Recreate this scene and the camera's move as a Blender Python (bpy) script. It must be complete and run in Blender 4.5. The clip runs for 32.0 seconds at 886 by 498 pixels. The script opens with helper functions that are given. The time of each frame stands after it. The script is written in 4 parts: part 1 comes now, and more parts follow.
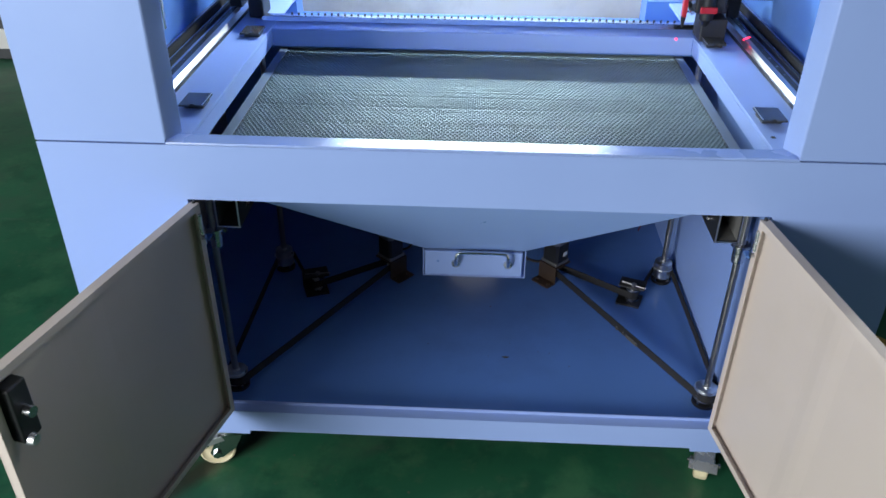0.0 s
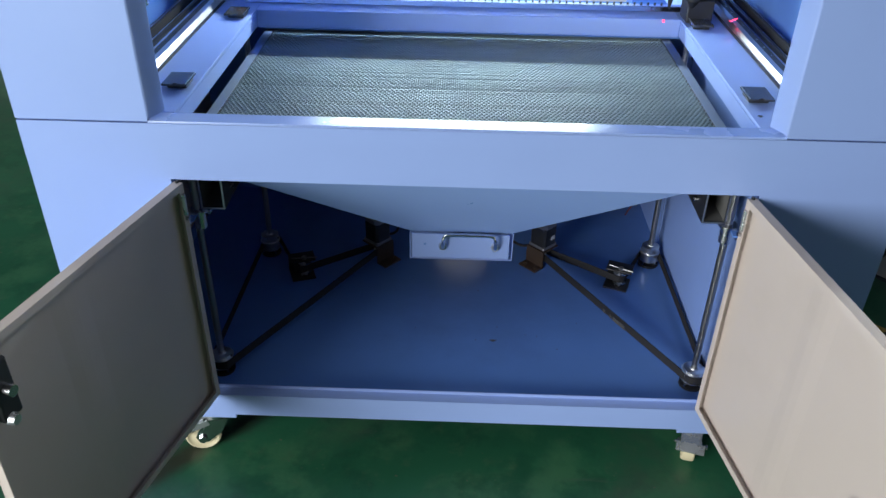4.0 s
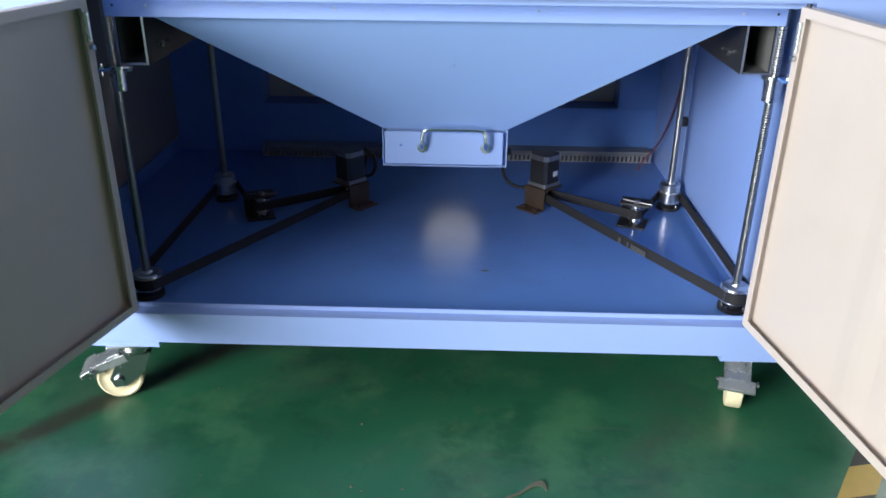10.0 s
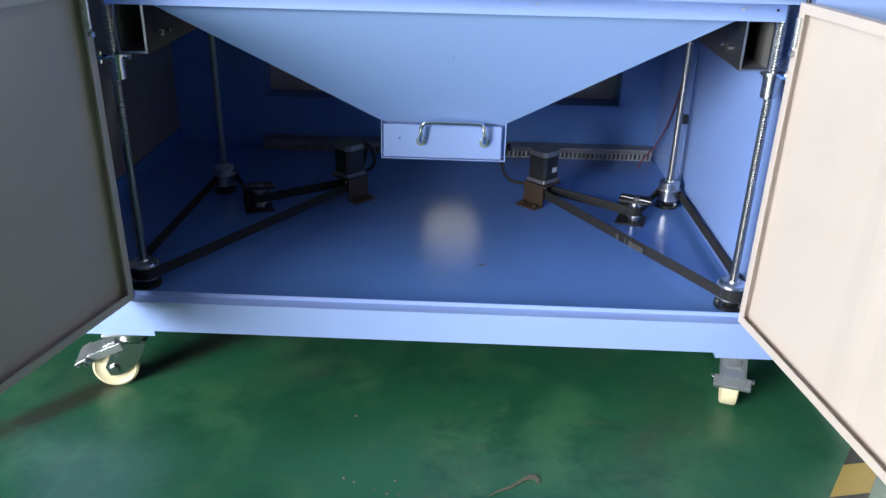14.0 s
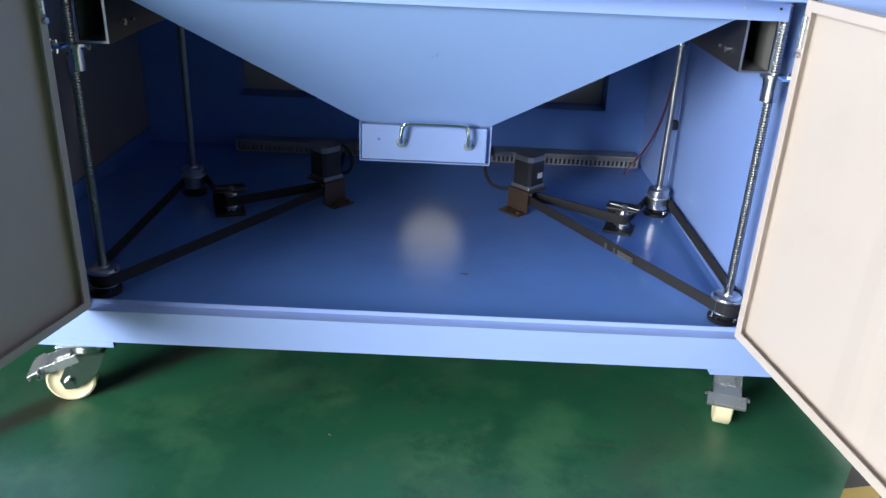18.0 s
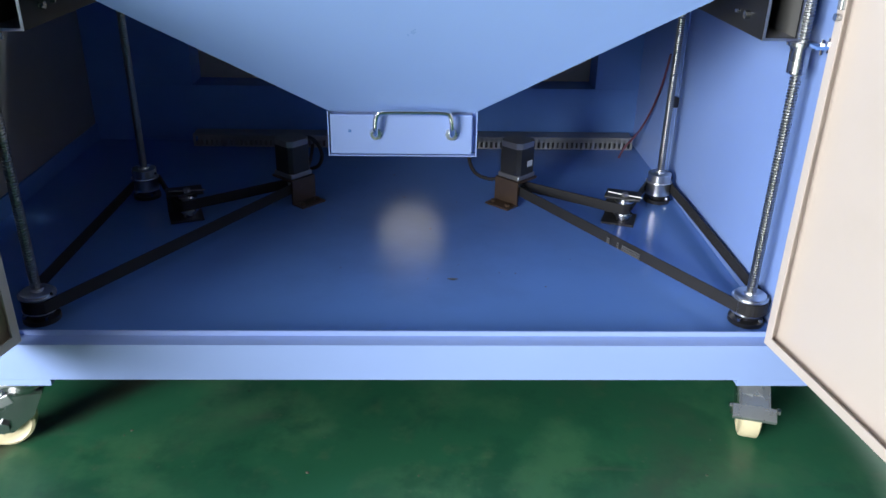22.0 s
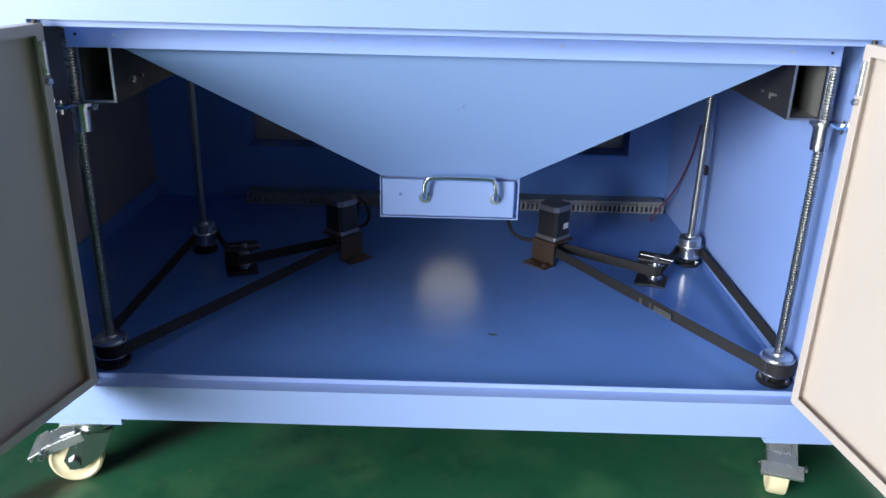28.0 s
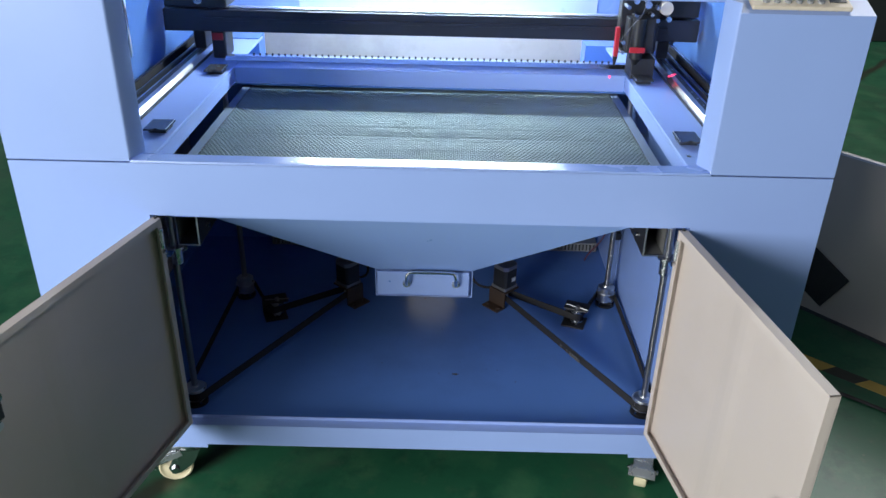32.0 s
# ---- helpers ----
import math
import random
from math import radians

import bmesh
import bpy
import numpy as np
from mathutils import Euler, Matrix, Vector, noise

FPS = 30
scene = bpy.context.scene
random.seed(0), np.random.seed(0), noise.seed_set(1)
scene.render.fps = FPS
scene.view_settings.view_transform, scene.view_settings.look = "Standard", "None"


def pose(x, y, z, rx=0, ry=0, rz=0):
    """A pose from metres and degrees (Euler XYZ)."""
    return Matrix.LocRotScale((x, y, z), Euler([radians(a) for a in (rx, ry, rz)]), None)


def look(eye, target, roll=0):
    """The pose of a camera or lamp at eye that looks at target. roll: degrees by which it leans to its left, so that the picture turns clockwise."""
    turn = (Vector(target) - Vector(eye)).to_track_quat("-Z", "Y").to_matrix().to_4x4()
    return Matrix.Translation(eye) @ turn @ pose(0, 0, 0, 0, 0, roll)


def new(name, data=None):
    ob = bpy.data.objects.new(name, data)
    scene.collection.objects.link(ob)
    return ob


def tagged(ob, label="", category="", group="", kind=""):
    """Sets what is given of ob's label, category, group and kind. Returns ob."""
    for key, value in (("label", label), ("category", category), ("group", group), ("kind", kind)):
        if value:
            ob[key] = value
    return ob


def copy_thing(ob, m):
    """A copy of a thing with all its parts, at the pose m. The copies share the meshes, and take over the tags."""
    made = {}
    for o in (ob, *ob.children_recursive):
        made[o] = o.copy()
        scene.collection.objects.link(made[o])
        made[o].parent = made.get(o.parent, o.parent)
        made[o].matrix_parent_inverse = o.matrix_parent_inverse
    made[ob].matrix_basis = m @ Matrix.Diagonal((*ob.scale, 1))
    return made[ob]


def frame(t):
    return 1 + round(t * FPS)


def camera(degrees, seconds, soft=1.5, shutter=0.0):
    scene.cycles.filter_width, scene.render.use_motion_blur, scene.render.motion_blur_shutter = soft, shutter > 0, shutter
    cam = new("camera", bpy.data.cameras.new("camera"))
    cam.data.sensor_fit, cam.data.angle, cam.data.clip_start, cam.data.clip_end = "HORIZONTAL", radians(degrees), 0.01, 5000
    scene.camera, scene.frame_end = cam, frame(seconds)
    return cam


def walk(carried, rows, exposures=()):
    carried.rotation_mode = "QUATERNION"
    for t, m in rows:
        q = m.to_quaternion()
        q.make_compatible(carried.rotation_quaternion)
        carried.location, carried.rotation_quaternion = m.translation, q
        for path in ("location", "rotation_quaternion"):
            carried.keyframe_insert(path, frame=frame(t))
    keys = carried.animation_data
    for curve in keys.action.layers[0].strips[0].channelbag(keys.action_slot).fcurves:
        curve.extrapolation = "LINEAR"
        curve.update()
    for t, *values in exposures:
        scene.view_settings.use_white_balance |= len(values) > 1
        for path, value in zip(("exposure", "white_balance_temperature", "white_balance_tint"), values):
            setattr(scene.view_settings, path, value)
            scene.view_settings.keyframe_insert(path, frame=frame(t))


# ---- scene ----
cam = camera(57.8, 32.0, shutter=0.5)
PATH = [
    (0, (-0.009, -1.47, 1.669), (-0.078, 0.223, 0.606), 0.6),
    (0.5, (-0.011, -1.465, 1.672), (-0.069, 0.246, 0.638), 1.4),
    (1, (-0.009, -1.463, 1.666), (-0.069, 0.249, 0.635), 1.0),
    (1.5, (-0.011, -1.458, 1.667), (-0.07, 0.247, 0.622), 0.7),
    (2, (-0.009, -1.463, 1.66), (-0.054, 0.237, 0.607), 0.9),
    (2.5, (-0.006, -1.469, 1.659), (-0.051, 0.236, 0.614), 1.0),
    (4.5, (-0.008, -1.475, 1.633), (-0.042, 0.204, 0.548), 1.1),
    (5, (-0.012, -1.475, 1.622), (-0.044, 0.2, 0.529), 1.2),
    (5.5, (-0.013, -1.46, 1.594), (-0.047, 0.191, 0.466), 0.8),
    (6, (-0.012, -1.42, 1.551), (-0.055, 0.241, 0.438), -0.1),
    (6.5, (0.011, -1.419, 1.289), (-0.028, 0.391, 0.44), -0.4),
    (7, (0.04, -1.417, 1.123), (-0.02, 0.445, 0.395), -1.8),
    (7.5, (0.042, -1.425, 1.104), (0.002, 0.447, 0.401), -0.4),
    (8, (0.046, -1.424, 1.082), (-0.011, 0.433, 0.342), -1.1),
    (8.5, (0.05, -1.424, 1.076), (-0.015, 0.431, 0.332), -0.8),
    (9, (0.051, -1.418, 1.058), (-0.01, 0.434, 0.305), -0.5),
    (9.5, (0.046, -1.391, 1.043), (-0.035, 0.451, 0.27), -0.3),
    (10, (0.046, -1.366, 1.025), (-0.003, 0.451, 0.191), 0.6),
    (10.5, (0.046, -1.333, 1.01), (0.024, 0.464, 0.132), 0.6),
    (11, (0.045, -1.325, 1.008), (-0.006, 0.463, 0.112), 0.9),
    (11.5, (0.055, -1.341, 1.009), (-0.05, 0.457, 0.14), 1.9),
    (12, (0.062, -1.348, 1.009), (-0.021, 0.455, 0.148), 1.2),
    (12.5, (0.066, -1.357, 1.008), (-0.01, 0.442, 0.138), 1.0),
    (13, (0.064, -1.359, 1.006), (0.001, 0.443, 0.141), 1.2),
    (13.5, (0.064, -1.365, 1.009), (0.0, 0.444, 0.158), 1.1),
    (14, (0.058, -1.371, 1.012), (0.003, 0.445, 0.178), 1.3),
    (14.5, (0.059, -1.375, 1.016), (-0.001, 0.444, 0.189), 1.2),
    (16.5, (0.057, -1.375, 1.01), (0.009, 0.442, 0.175), 1.2),
    (17, (0.059, -1.338, 0.991), (0.045, 0.484, 0.166), 1.7),
    (17.5, (0.052, -1.291, 0.979), (0.027, 0.536, 0.165), 1.6),
    (18, (0.048, -1.285, 0.976), (0.049, 0.54, 0.158), 2.6),
    (18.5, (0.037, -1.283, 0.974), (0.052, 0.541, 0.154), 3.1),
    (19, (0.032, -1.259, 0.962), (0.066, 0.551, 0.113), 3.0),
    (19.5, (0.018, -1.203, 0.957), (0.123, 0.611, 0.121), 3.4),
    (20, (0.01, -1.151, 0.934), (0.16, 0.647, 0.071), 3.8),
    (20.5, (0.022, -1.114, 0.931), (0.17, 0.675, 0.05), 3.0),
    (21, (0.025, -1.097, 0.929), (0.135, 0.698, 0.055), 2.1),
    (21.5, (0.035, -1.091, 0.93), (0.107, 0.706, 0.054), 1.2),
    (22, (0.034, -1.09, 0.933), (0.092, 0.716, 0.075), 1.1),
    (22.5, (0.029, -1.098, 0.94), (0.081, 0.718, 0.105), 1.2),
    (23, (0.031, -1.099, 0.94), (0.083, 0.719, 0.108), 1.1),
    (23.5, (0.03, -1.102, 0.941), (0.077, 0.717, 0.111), 0.9),
    (24, (0.029, -1.106, 0.945), (0.071, 0.715, 0.12), 0.9),
    (24.5, (0.028, -1.11, 0.947), (0.067, 0.714, 0.125), 0.9),
    (25, (0.025, -1.113, 0.952), (0.05, 0.716, 0.144), 0.8),
    (25.5, (0.018, -1.12, 0.957), (0.043, 0.713, 0.158), 1.0),
    (27.5, (0.002, -1.158, 0.971), (-0.002, 0.696, 0.22), 1.2),
    (28, (0.001, -1.18, 0.979), (-0.011, 0.681, 0.244), 1.4),
    (28.5, (-0.004, -1.242, 1.019), (-0.077, 0.617, 0.285), 0.8),
    (29, (0.002, -1.304, 1.224), (-0.047, 0.489, 0.34), 0.9),
    (29.5, (-0.001, -1.406, 1.486), (0.011, 0.337, 0.506), 2.9),
    (30, (0.029, -1.525, 1.61), (0.033, 0.206, 0.607), 2.5),
    (30.5, (0.042, -1.604, 1.63), (0.051, 0.14, 0.651), 1.2),
    (31, (0.056, -1.625, 1.637), (0.059, 0.129, 0.675), 1.2),
    (31.5, (0.07, -1.626, 1.639), (0.063, 0.135, 0.69), 0.9),
    (32, (0.058, -1.637, 1.64), (0.054, 0.134, 0.71), 1.3),
]
EXPOSURES = [(0.0, -0.25), (5.5, -0.25), (6.5, 0.0), (9.0, 0.42), (11.0, 0.65), (14.0, 0.63), (17.0, 0.65), (19.0, 0.58), (25.0, 0.55), (28.0, 0.6), (29.0, 0.6), (30.0, 0.53), (31.0, 0.20), (32.0, -0.14)]
walk(cam, [(t, look(eye, target, roll)) for t, eye, target, roll in PATH], EXPOSURES)

# ---- world, lights ----
world = bpy.data.worlds.new("hall_air")
scene.world = world
world.use_nodes = True
world.node_tree.nodes["Background"].inputs[0].default_value = (0.62, 0.68, 0.76, 1)
world.node_tree.nodes["Background"].inputs[1].default_value = 0.25


def area_lamp(name, eye, target, sx, sy, watts, colour=(1, 1, 1)):
    data = bpy.data.lights.new(name, "AREA")
    data.shape, data.size, data.size_y, data.energy, data.color = "RECTANGLE", sx, sy, watts, colour
    ob = new(name, data)
    ob.matrix_world = look(eye, target)
    return ob


# daylight from an unseen window wall, two added overhead fills, the hood's LED tube
area_lamp("window_daylight", (-4.5, -5.1, 2.1), (0.0, 0.2, 0.6), 3.8, 2.4, 700, (0.96, 0.98, 1.0))
area_lamp("overhead_fill", (-2.0, -2.8, 4.9), (-0.2, 0.0, 0.4), 3.0, 3.0, 30, (0.97, 0.98, 1.0))
area_lamp("rear_overhead_fill", (4.0, 3.8, 5.6), (2.4, 1.8, 0.0), 3.0, 3.0, 270, (0.97, 0.98, 1.0))
area_lamp("led_tube_light", (-0.02, 1.08, 1.420), (-0.02, 0.70, 0.6), 0.92, 0.025, 21, (0.80, 0.95, 1.0))

# ---- materials ----


def material(name, colour, rough=0.5, metal=0.0, spread=0.06, scale=8.0, bump=0.0, bump_scale=120.0, dirt=None, dirt_amount=0.0, dirt_scale=2.5,
             coat=0.0, rough_spread=0.08, emit=0.0, spec=0.5):
    m = bpy.data.materials.new(name)
    m.use_nodes = True
    nt = m.node_tree
    n, l = nt.nodes, nt.links
    b = n["Principled BSDF"]
    b.inputs["Metallic"].default_value = metal
    b.inputs["Coat Weight"].default_value = coat
    b.inputs["Specular IOR Level"].default_value = spec
    tex = n.new("ShaderNodeTexCoord")
    big = n.new("ShaderNodeTexNoise")
    big.inputs["Scale"].default_value, big.inputs["Detail"].default_value = scale, 6
    l.new(tex.outputs["Object"], big.inputs["Vector"])
    ramp = n.new("ShaderNodeMix")
    ramp.data_type = "RGBA"
    ramp.inputs[6].default_value = (*[c * (1 - spread) for c in colour], 1)
    ramp.inputs[7].default_value = (*[min(1, c * (1 + spread)) for c in colour], 1)
    l.new(big.outputs["Fac"], ramp.inputs[0])
    out = ramp.outputs[2]
    if dirt:
        dn = n.new("ShaderNodeTexNoise")
        dn.inputs["Scale"].default_value, dn.inputs["Detail"].default_value, dn.inputs["Roughness"].default_value = dirt_scale, 9, 0.65
        l.new(tex.outputs["Object"], dn.inputs["Vector"])
        cr = n.new("ShaderNodeMapRange")
        cr.inputs["From Min"].default_value, cr.inputs["From Max"].default_value = 0.5, 0.72
        cr.inputs["To Max"].default_value = dirt_amount
        l.new(dn.outputs["Fac"], cr.inputs["Value"])
        dm = n.new("ShaderNodeMix")
        dm.data_type = "RGBA"
        dm.inputs[7].default_value = (*dirt, 1)
        l.new(cr.outputs["Result"], dm.inputs[0])
        l.new(out, dm.inputs[6])
        out = dm.outputs[2]
    l.new(out, b.inputs["Base Color"])
    fine = n.new("ShaderNodeTexNoise")
    fine.inputs["Scale"].default_value, fine.inputs["Detail"].default_value = bump_scale, 4
    l.new(tex.outputs["Object"], fine.inputs["Vector"])
    rr = n.new("ShaderNodeMapRange")
    rr.inputs["To Min"].default_value, rr.inputs["To Max"].default_value = max(0.02, rough - rough_spread), min(1, rough + rough_spread)
    l.new(big.outputs["Fac"], rr.inputs["Value"])
    l.new(rr.outputs["Result"], b.inputs["Roughness"])
    if bump:
        bp = n.new("ShaderNodeBump")
        bp.inputs["Strength"].default_value, bp.inputs["Distance"].default_value = bump, 0.002
        l.new(fine.outputs["Fac"], bp.inputs["Height"])
        l.new(bp.outputs["Normal"], b.inputs["Normal"])
    if emit:
        b.inputs["Emission Color"].default_value = (*colour, 1)
        b.inputs["Emission Strength"].default_value = emit
    return m


BLUE = material("blue_powder_coat", (0.285, 0.40, 0.73), 0.33, spread=0.03, scale=5, bump=0.05, bump_scale=420)
# body blue made bluer: light bounced off the interior is put into the colour
HOPPER = material("blue_hopper_bounce_tint", (0.28, 0.43, 0.775), 0.30, spread=0.04, scale=3)
BLUE_GLOSS = material("blue_worn_glossy_paint", (0.285, 0.40, 0.73), 0.27, spread=0.03, scale=5, bump=0.03, bump_scale=420)
# body blue darkened, with the cabinet's inner shade put into the colour
BLUE_IN = material("blue_gloss_paint_shaded", (0.122, 0.252, 0.585), 0.17, spread=0.08, scale=4, bump=0.04, bump_scale=300, dirt=(0.09, 0.14, 0.30), dirt_amount=0.3)
# the cabinet blue again, with window light on the right wall put in
BLUE_WALL = material("blue_side_paint_lit", (0.235, 0.355, 0.70), 0.24, spread=0.06, scale=3, bump=0.03, bump_scale=300)
BEIGE = material("beige_powder_coat", (0.56, 0.49, 0.44), 0.45, spread=0.04, scale=4, bump=0.05, bump_scale=400, dirt=(0.42, 0.36, 0.29), dirt_amount=0.25)
BEIGE_DUSTY = material("beige_panel_stained", (0.42, 0.375, 0.32), 0.5, spread=0.08, scale=4, dirt=(0.17, 0.135, 0.10), dirt_amount=0.5)
STEEL = material("bright_steel", (0.50, 0.51, 0.53), 0.26, 1.0, spread=0.08, scale=20, rough_spread=0.1)
ALU = material("aluminium", (0.70, 0.72, 0.74), 0.32, 1.0, spread=0.06, scale=30, bump=0.03)
ZINC = material("yellow_zinc_plate", (0.120, 0.082, 0.060), 0.40, 0.6, spread=0.3, scale=25)
ZINC_WHITE = material("zinc_plated_steel", (0.58, 0.60, 0.62), 0.28, 0.8, spread=0.12, scale=25)
SCREW = material("lead_screw_steel", (0.40, 0.405, 0.415), 0.34, 1.0, spread=0.15, scale=30)
BLACK = material("black_paint", (0.018, 0.019, 0.022), 0.45, spread=0.2, scale=15)
BLACK_TUBE = material("black_anodised_tube", (0.016, 0.017, 0.019), 0.42, 0.1, spread=0.2, scale=12)
CHROME = material("polished_chrome", (0.80, 0.81, 0.83), 0.12, 1.0, spread=0.05, scale=30)
RAIL = material("ground_rail_steel", (0.62, 0.63, 0.65), 0.34, 1.0, spread=0.06, scale=30)
# door beige darkened: the unlit left wall's shade is put into the colour
LINING = material("beige_lining_paint_shaded", (0.24, 0.225, 0.215), 0.5, spread=0.08, scale=4, dirt=(0.15, 0.14, 0.13), dirt_amount=0.4)
COMB_EDGE = material("blue_grey_table_edge", (0.17, 0.22, 0.30), 0.45, 0.2, spread=0.12, scale=12)
PLATE = material("pale_blue_white_plate", (0.50, 0.57, 0.62), 0.3, spread=0.08, scale=3)
STRIP = material("satin_aluminium_strip", (0.90, 0.91, 0.93), 0.20, 1.0, spread=0.05, scale=30)
BORE = material("bare_dull_steel", (0.17, 0.17, 0.165), 0.5, 0.3, spread=0.2, scale=14)
CAP = material("dark_cast_cap", (0.32, 0.32, 0.33), 0.4, 0.8, spread=0.15, scale=30)
STOP = material("dark_glossy_plate", (0.10, 0.10, 0.102), 0.25, 0.6, spread=0.3, scale=25)
BEAM = material("dark_blue_grey_anodised", (0.030, 0.035, 0.050), 0.36, 0.3, spread=0.1, scale=8)
RUBBER = material("black_rubber", (0.012, 0.012, 0.014), 0.75, spread=0.25, scale=40, bump=0.1)
BELT_PRINT = material("grey_belt_print", (0.10, 0.10, 0.10), 0.6, spread=0.1)
NYLON = material("cream_nylon", (0.72, 0.64, 0.42), 0.42, spread=0.08, scale=18, dirt=(0.35, 0.28, 0.15), dirt_amount=0.35, dirt_scale=22)
COMB = material("honeycomb_aluminium", (0.245, 0.32, 0.335), 0.58, 0.25, spread=0.2, scale=14)
GREY = material("grey_plastic_duct", (0.25, 0.26, 0.27), 0.5, spread=0.1, scale=20)
RED = material("red_anodised", (0.45, 0.02, 0.03), 0.35, 0.2, spread=0.1)
RED_GLOW = material("red_pointer_light", (1.0, 0.03, 0.08), 0.4, emit=6.0)
RED_WIRE = material("red_wire", (0.11, 0.03, 0.05), 0.6)
WHITE = material("white_label", (0.7, 0.7, 0.68), 0.6, spread=0.05)
CREAM = material("cream_panel", (0.66, 0.58, 0.45), 0.45, spread=0.05)
LED = material("led_diffuser", (0.9, 0.95, 1.0), 0.4, emit=22.0)
DAYLIGHT = material("daylight_in_duct", (0.98, 0.93, 0.78), 0.6, emit=0.8)
WALL = material("painted_hall_wall", (0.12, 0.125, 0.13), 0.8, spread=0.08, scale=1.5, dirt=(0.09, 0.10, 0.09), dirt_amount=0.3)
CARD = material("brown_cardboard", (0.20, 0.11, 0.07), 0.8, spread=0.2)
DARK = material("dark_machine_paint", (0.05, 0.055, 0.06), 0.5, spread=0.2)
CRUMB = material("brown_wood_crumbs", (0.12, 0.115, 0.085), 0.8, spread=0.3, scale=60)
GREY_SHEET = material("grey_sheet_metal", (0.52, 0.47, 0.42), 0.42, 0.05, spread=0.12, scale=3)
YELLOW = material("yellow_floor_tape", (0.43, 0.30, 0.07), 0.6, spread=0.15, scale=30, dirt=(0.2, 0.15, 0.06), dirt_amount=0.5, dirt_scale=14)
TAPE_BLACK = material("black_floor_tape", (0.035, 0.035, 0.03), 0.6, spread=0.2, scale=30)


def floor_material():
    m = material("green_epoxy_floor", (0.020, 0.117, 0.058), 0.37, spread=0.35, scale=2.2, bump=0.20, bump_scale=55, dirt=(0.060, 0.090, 0.066),
                 dirt_amount=0.75, dirt_scale=3.1, rough_spread=0.14)
    nt = m.node_tree
    n, l = nt.nodes, nt.links
    b = n["Principled BSDF"]
    tex = n.new("ShaderNodeTexCoord")

    def noise_of(scale, detail, vec=None):
        t = n.new("ShaderNodeTexNoise")
        t.inputs["Scale"].default_value, t.inputs["Detail"].default_value, t.inputs["Roughness"].default_value = scale, detail, 0.62
        l.new(vec or tex.outputs["Object"], t.inputs["Vector"])
        return t.outputs["Fac"]

    def band(value, lo, hi, top=1.0):
        r = n.new("ShaderNodeMapRange")
        r.inputs["From Min"].default_value, r.inputs["From Max"].default_value, r.inputs["To Max"].default_value = lo, hi, top
        l.new(value, r.inputs["Value"])
        return r.outputs["Result"]

    def times(a, c):
        k = n.new("ShaderNodeMath")
        k.operation = "MULTIPLY"
        l.new(a, k.inputs[0])
        l.new(c, k.inputs[1])
        return k.outputs[0]

    def over(mask, colour):
        old = b.inputs["Base Color"].links[0].from_socket
        x = n.new("ShaderNodeMix")
        x.data_type = "RGBA"
        x.inputs[7].default_value = (*colour, 1)
        l.new(mask, x.inputs[0])
        l.new(old, x.inputs[6])
        l.new(x.outputs[2], b.inputs["Base Color"])

    # worn paler patches, long scuffs, dust specks and a brown stain-and-shadow streak beside the castor
    over(band(noise_of(5.5, 8), 0.50, 0.64, 0.85), (0.048, 0.165, 0.080))
    over(band(noise_of(9.0, 7), 0.52, 0.64, 0.75), (0.012, 0.080, 0.042))
    over(band(noise_of(21.0, 6), 0.57, 0.70, 0.35), (0.075, 0.135, 0.075))
    turn = n.new("ShaderNodeMapping")
    turn.inputs["Rotation"].default_value, turn.inputs["Scale"].default_value = (0, 0, 0.6), (2.0, 16.0, 1.0)
    l.new(tex.outputs["Object"], turn.inputs["Vector"])
    over(times(band(noise_of(1.6, 5, turn.outputs["Vector"]), 0.60, 0.72, 0.6), band(noise_of(2.2, 3), 0.45, 0.6)), (0.075, 0.120, 0.085))
    for scale, size, colour, amount in ((17, 0.10, (0.16, 0.17, 0.11), 0.5), (38, 0.14, (0.10, 0.13, 0.09), 0.5), (9, 0.05, (0.015, 0.03, 0.02), 0.7)):
        v = n.new("ShaderNodeTexVoronoi")
        v.inputs["Scale"].default_value = scale
        l.new(tex.outputs["Object"], v.inputs["Vector"])
        over(times(band(v.outputs["Distance"], size, size * 0.4, amount), band(noise_of(3.3 + scale * 0.1, 2), 0.53, 0.62)), colour)
    # streak: brown stain plus cast shadow of door and castor, put into the colour
    line = n.new("ShaderNodeVectorMath")
    line.operation = "DOT_PRODUCT"
    line.inputs[1].default_value = (0.75, -0.66, 0.0)
    l.new(tex.outputs["Object"], line.inputs[0])
    wob = n.new("ShaderNodeMath")
    wob.operation = "MULTIPLY_ADD"
    wob.inputs[1].default_value, wob.inputs[2].default_value = 0.10, 0.475
    l.new(noise_of(4.0, 6), wob.inputs[0])
    add = n.new("ShaderNodeMath")
    l.new(line.outputs["Value"], add.inputs[0])
    l.new(wob.outputs[0], add.inputs[1])
    ab = n.new("ShaderNodeMath")
    ab.operation = "ABSOLUTE"
    l.new(add.outputs[0], ab.inputs[0])
    over(times(band(ab.outputs[0], 0.048, 0.012, 0.92), band(noise_of(9, 4), 0.20, 0.42)), (0.034, 0.036, 0.024))
    return m


GREEN = floor_material()

# ---- mesh helpers ----


def box(bm, x0, x1, y0, y1, z0, z1, bevel=0.0, m=None):
    r = bmesh.ops.create_cube(bm, size=1)
    t = Matrix.Translation(((x0 + x1) / 2, (y0 + y1) / 2, (z0 + z1) / 2)) @ Matrix.Diagonal((abs(x1 - x0), abs(y1 - y0), abs(z1 - z0), 1))
    bmesh.ops.transform(bm, matrix=(m @ t) if m else t, verts=r["verts"])
    if bevel:
        edges = list({e for v in r["verts"] for e in v.link_edges})
        bmesh.ops.bevel(bm, geom=edges, offset=bevel, segments=2, affect="EDGES", profile=0.5)
    return bm


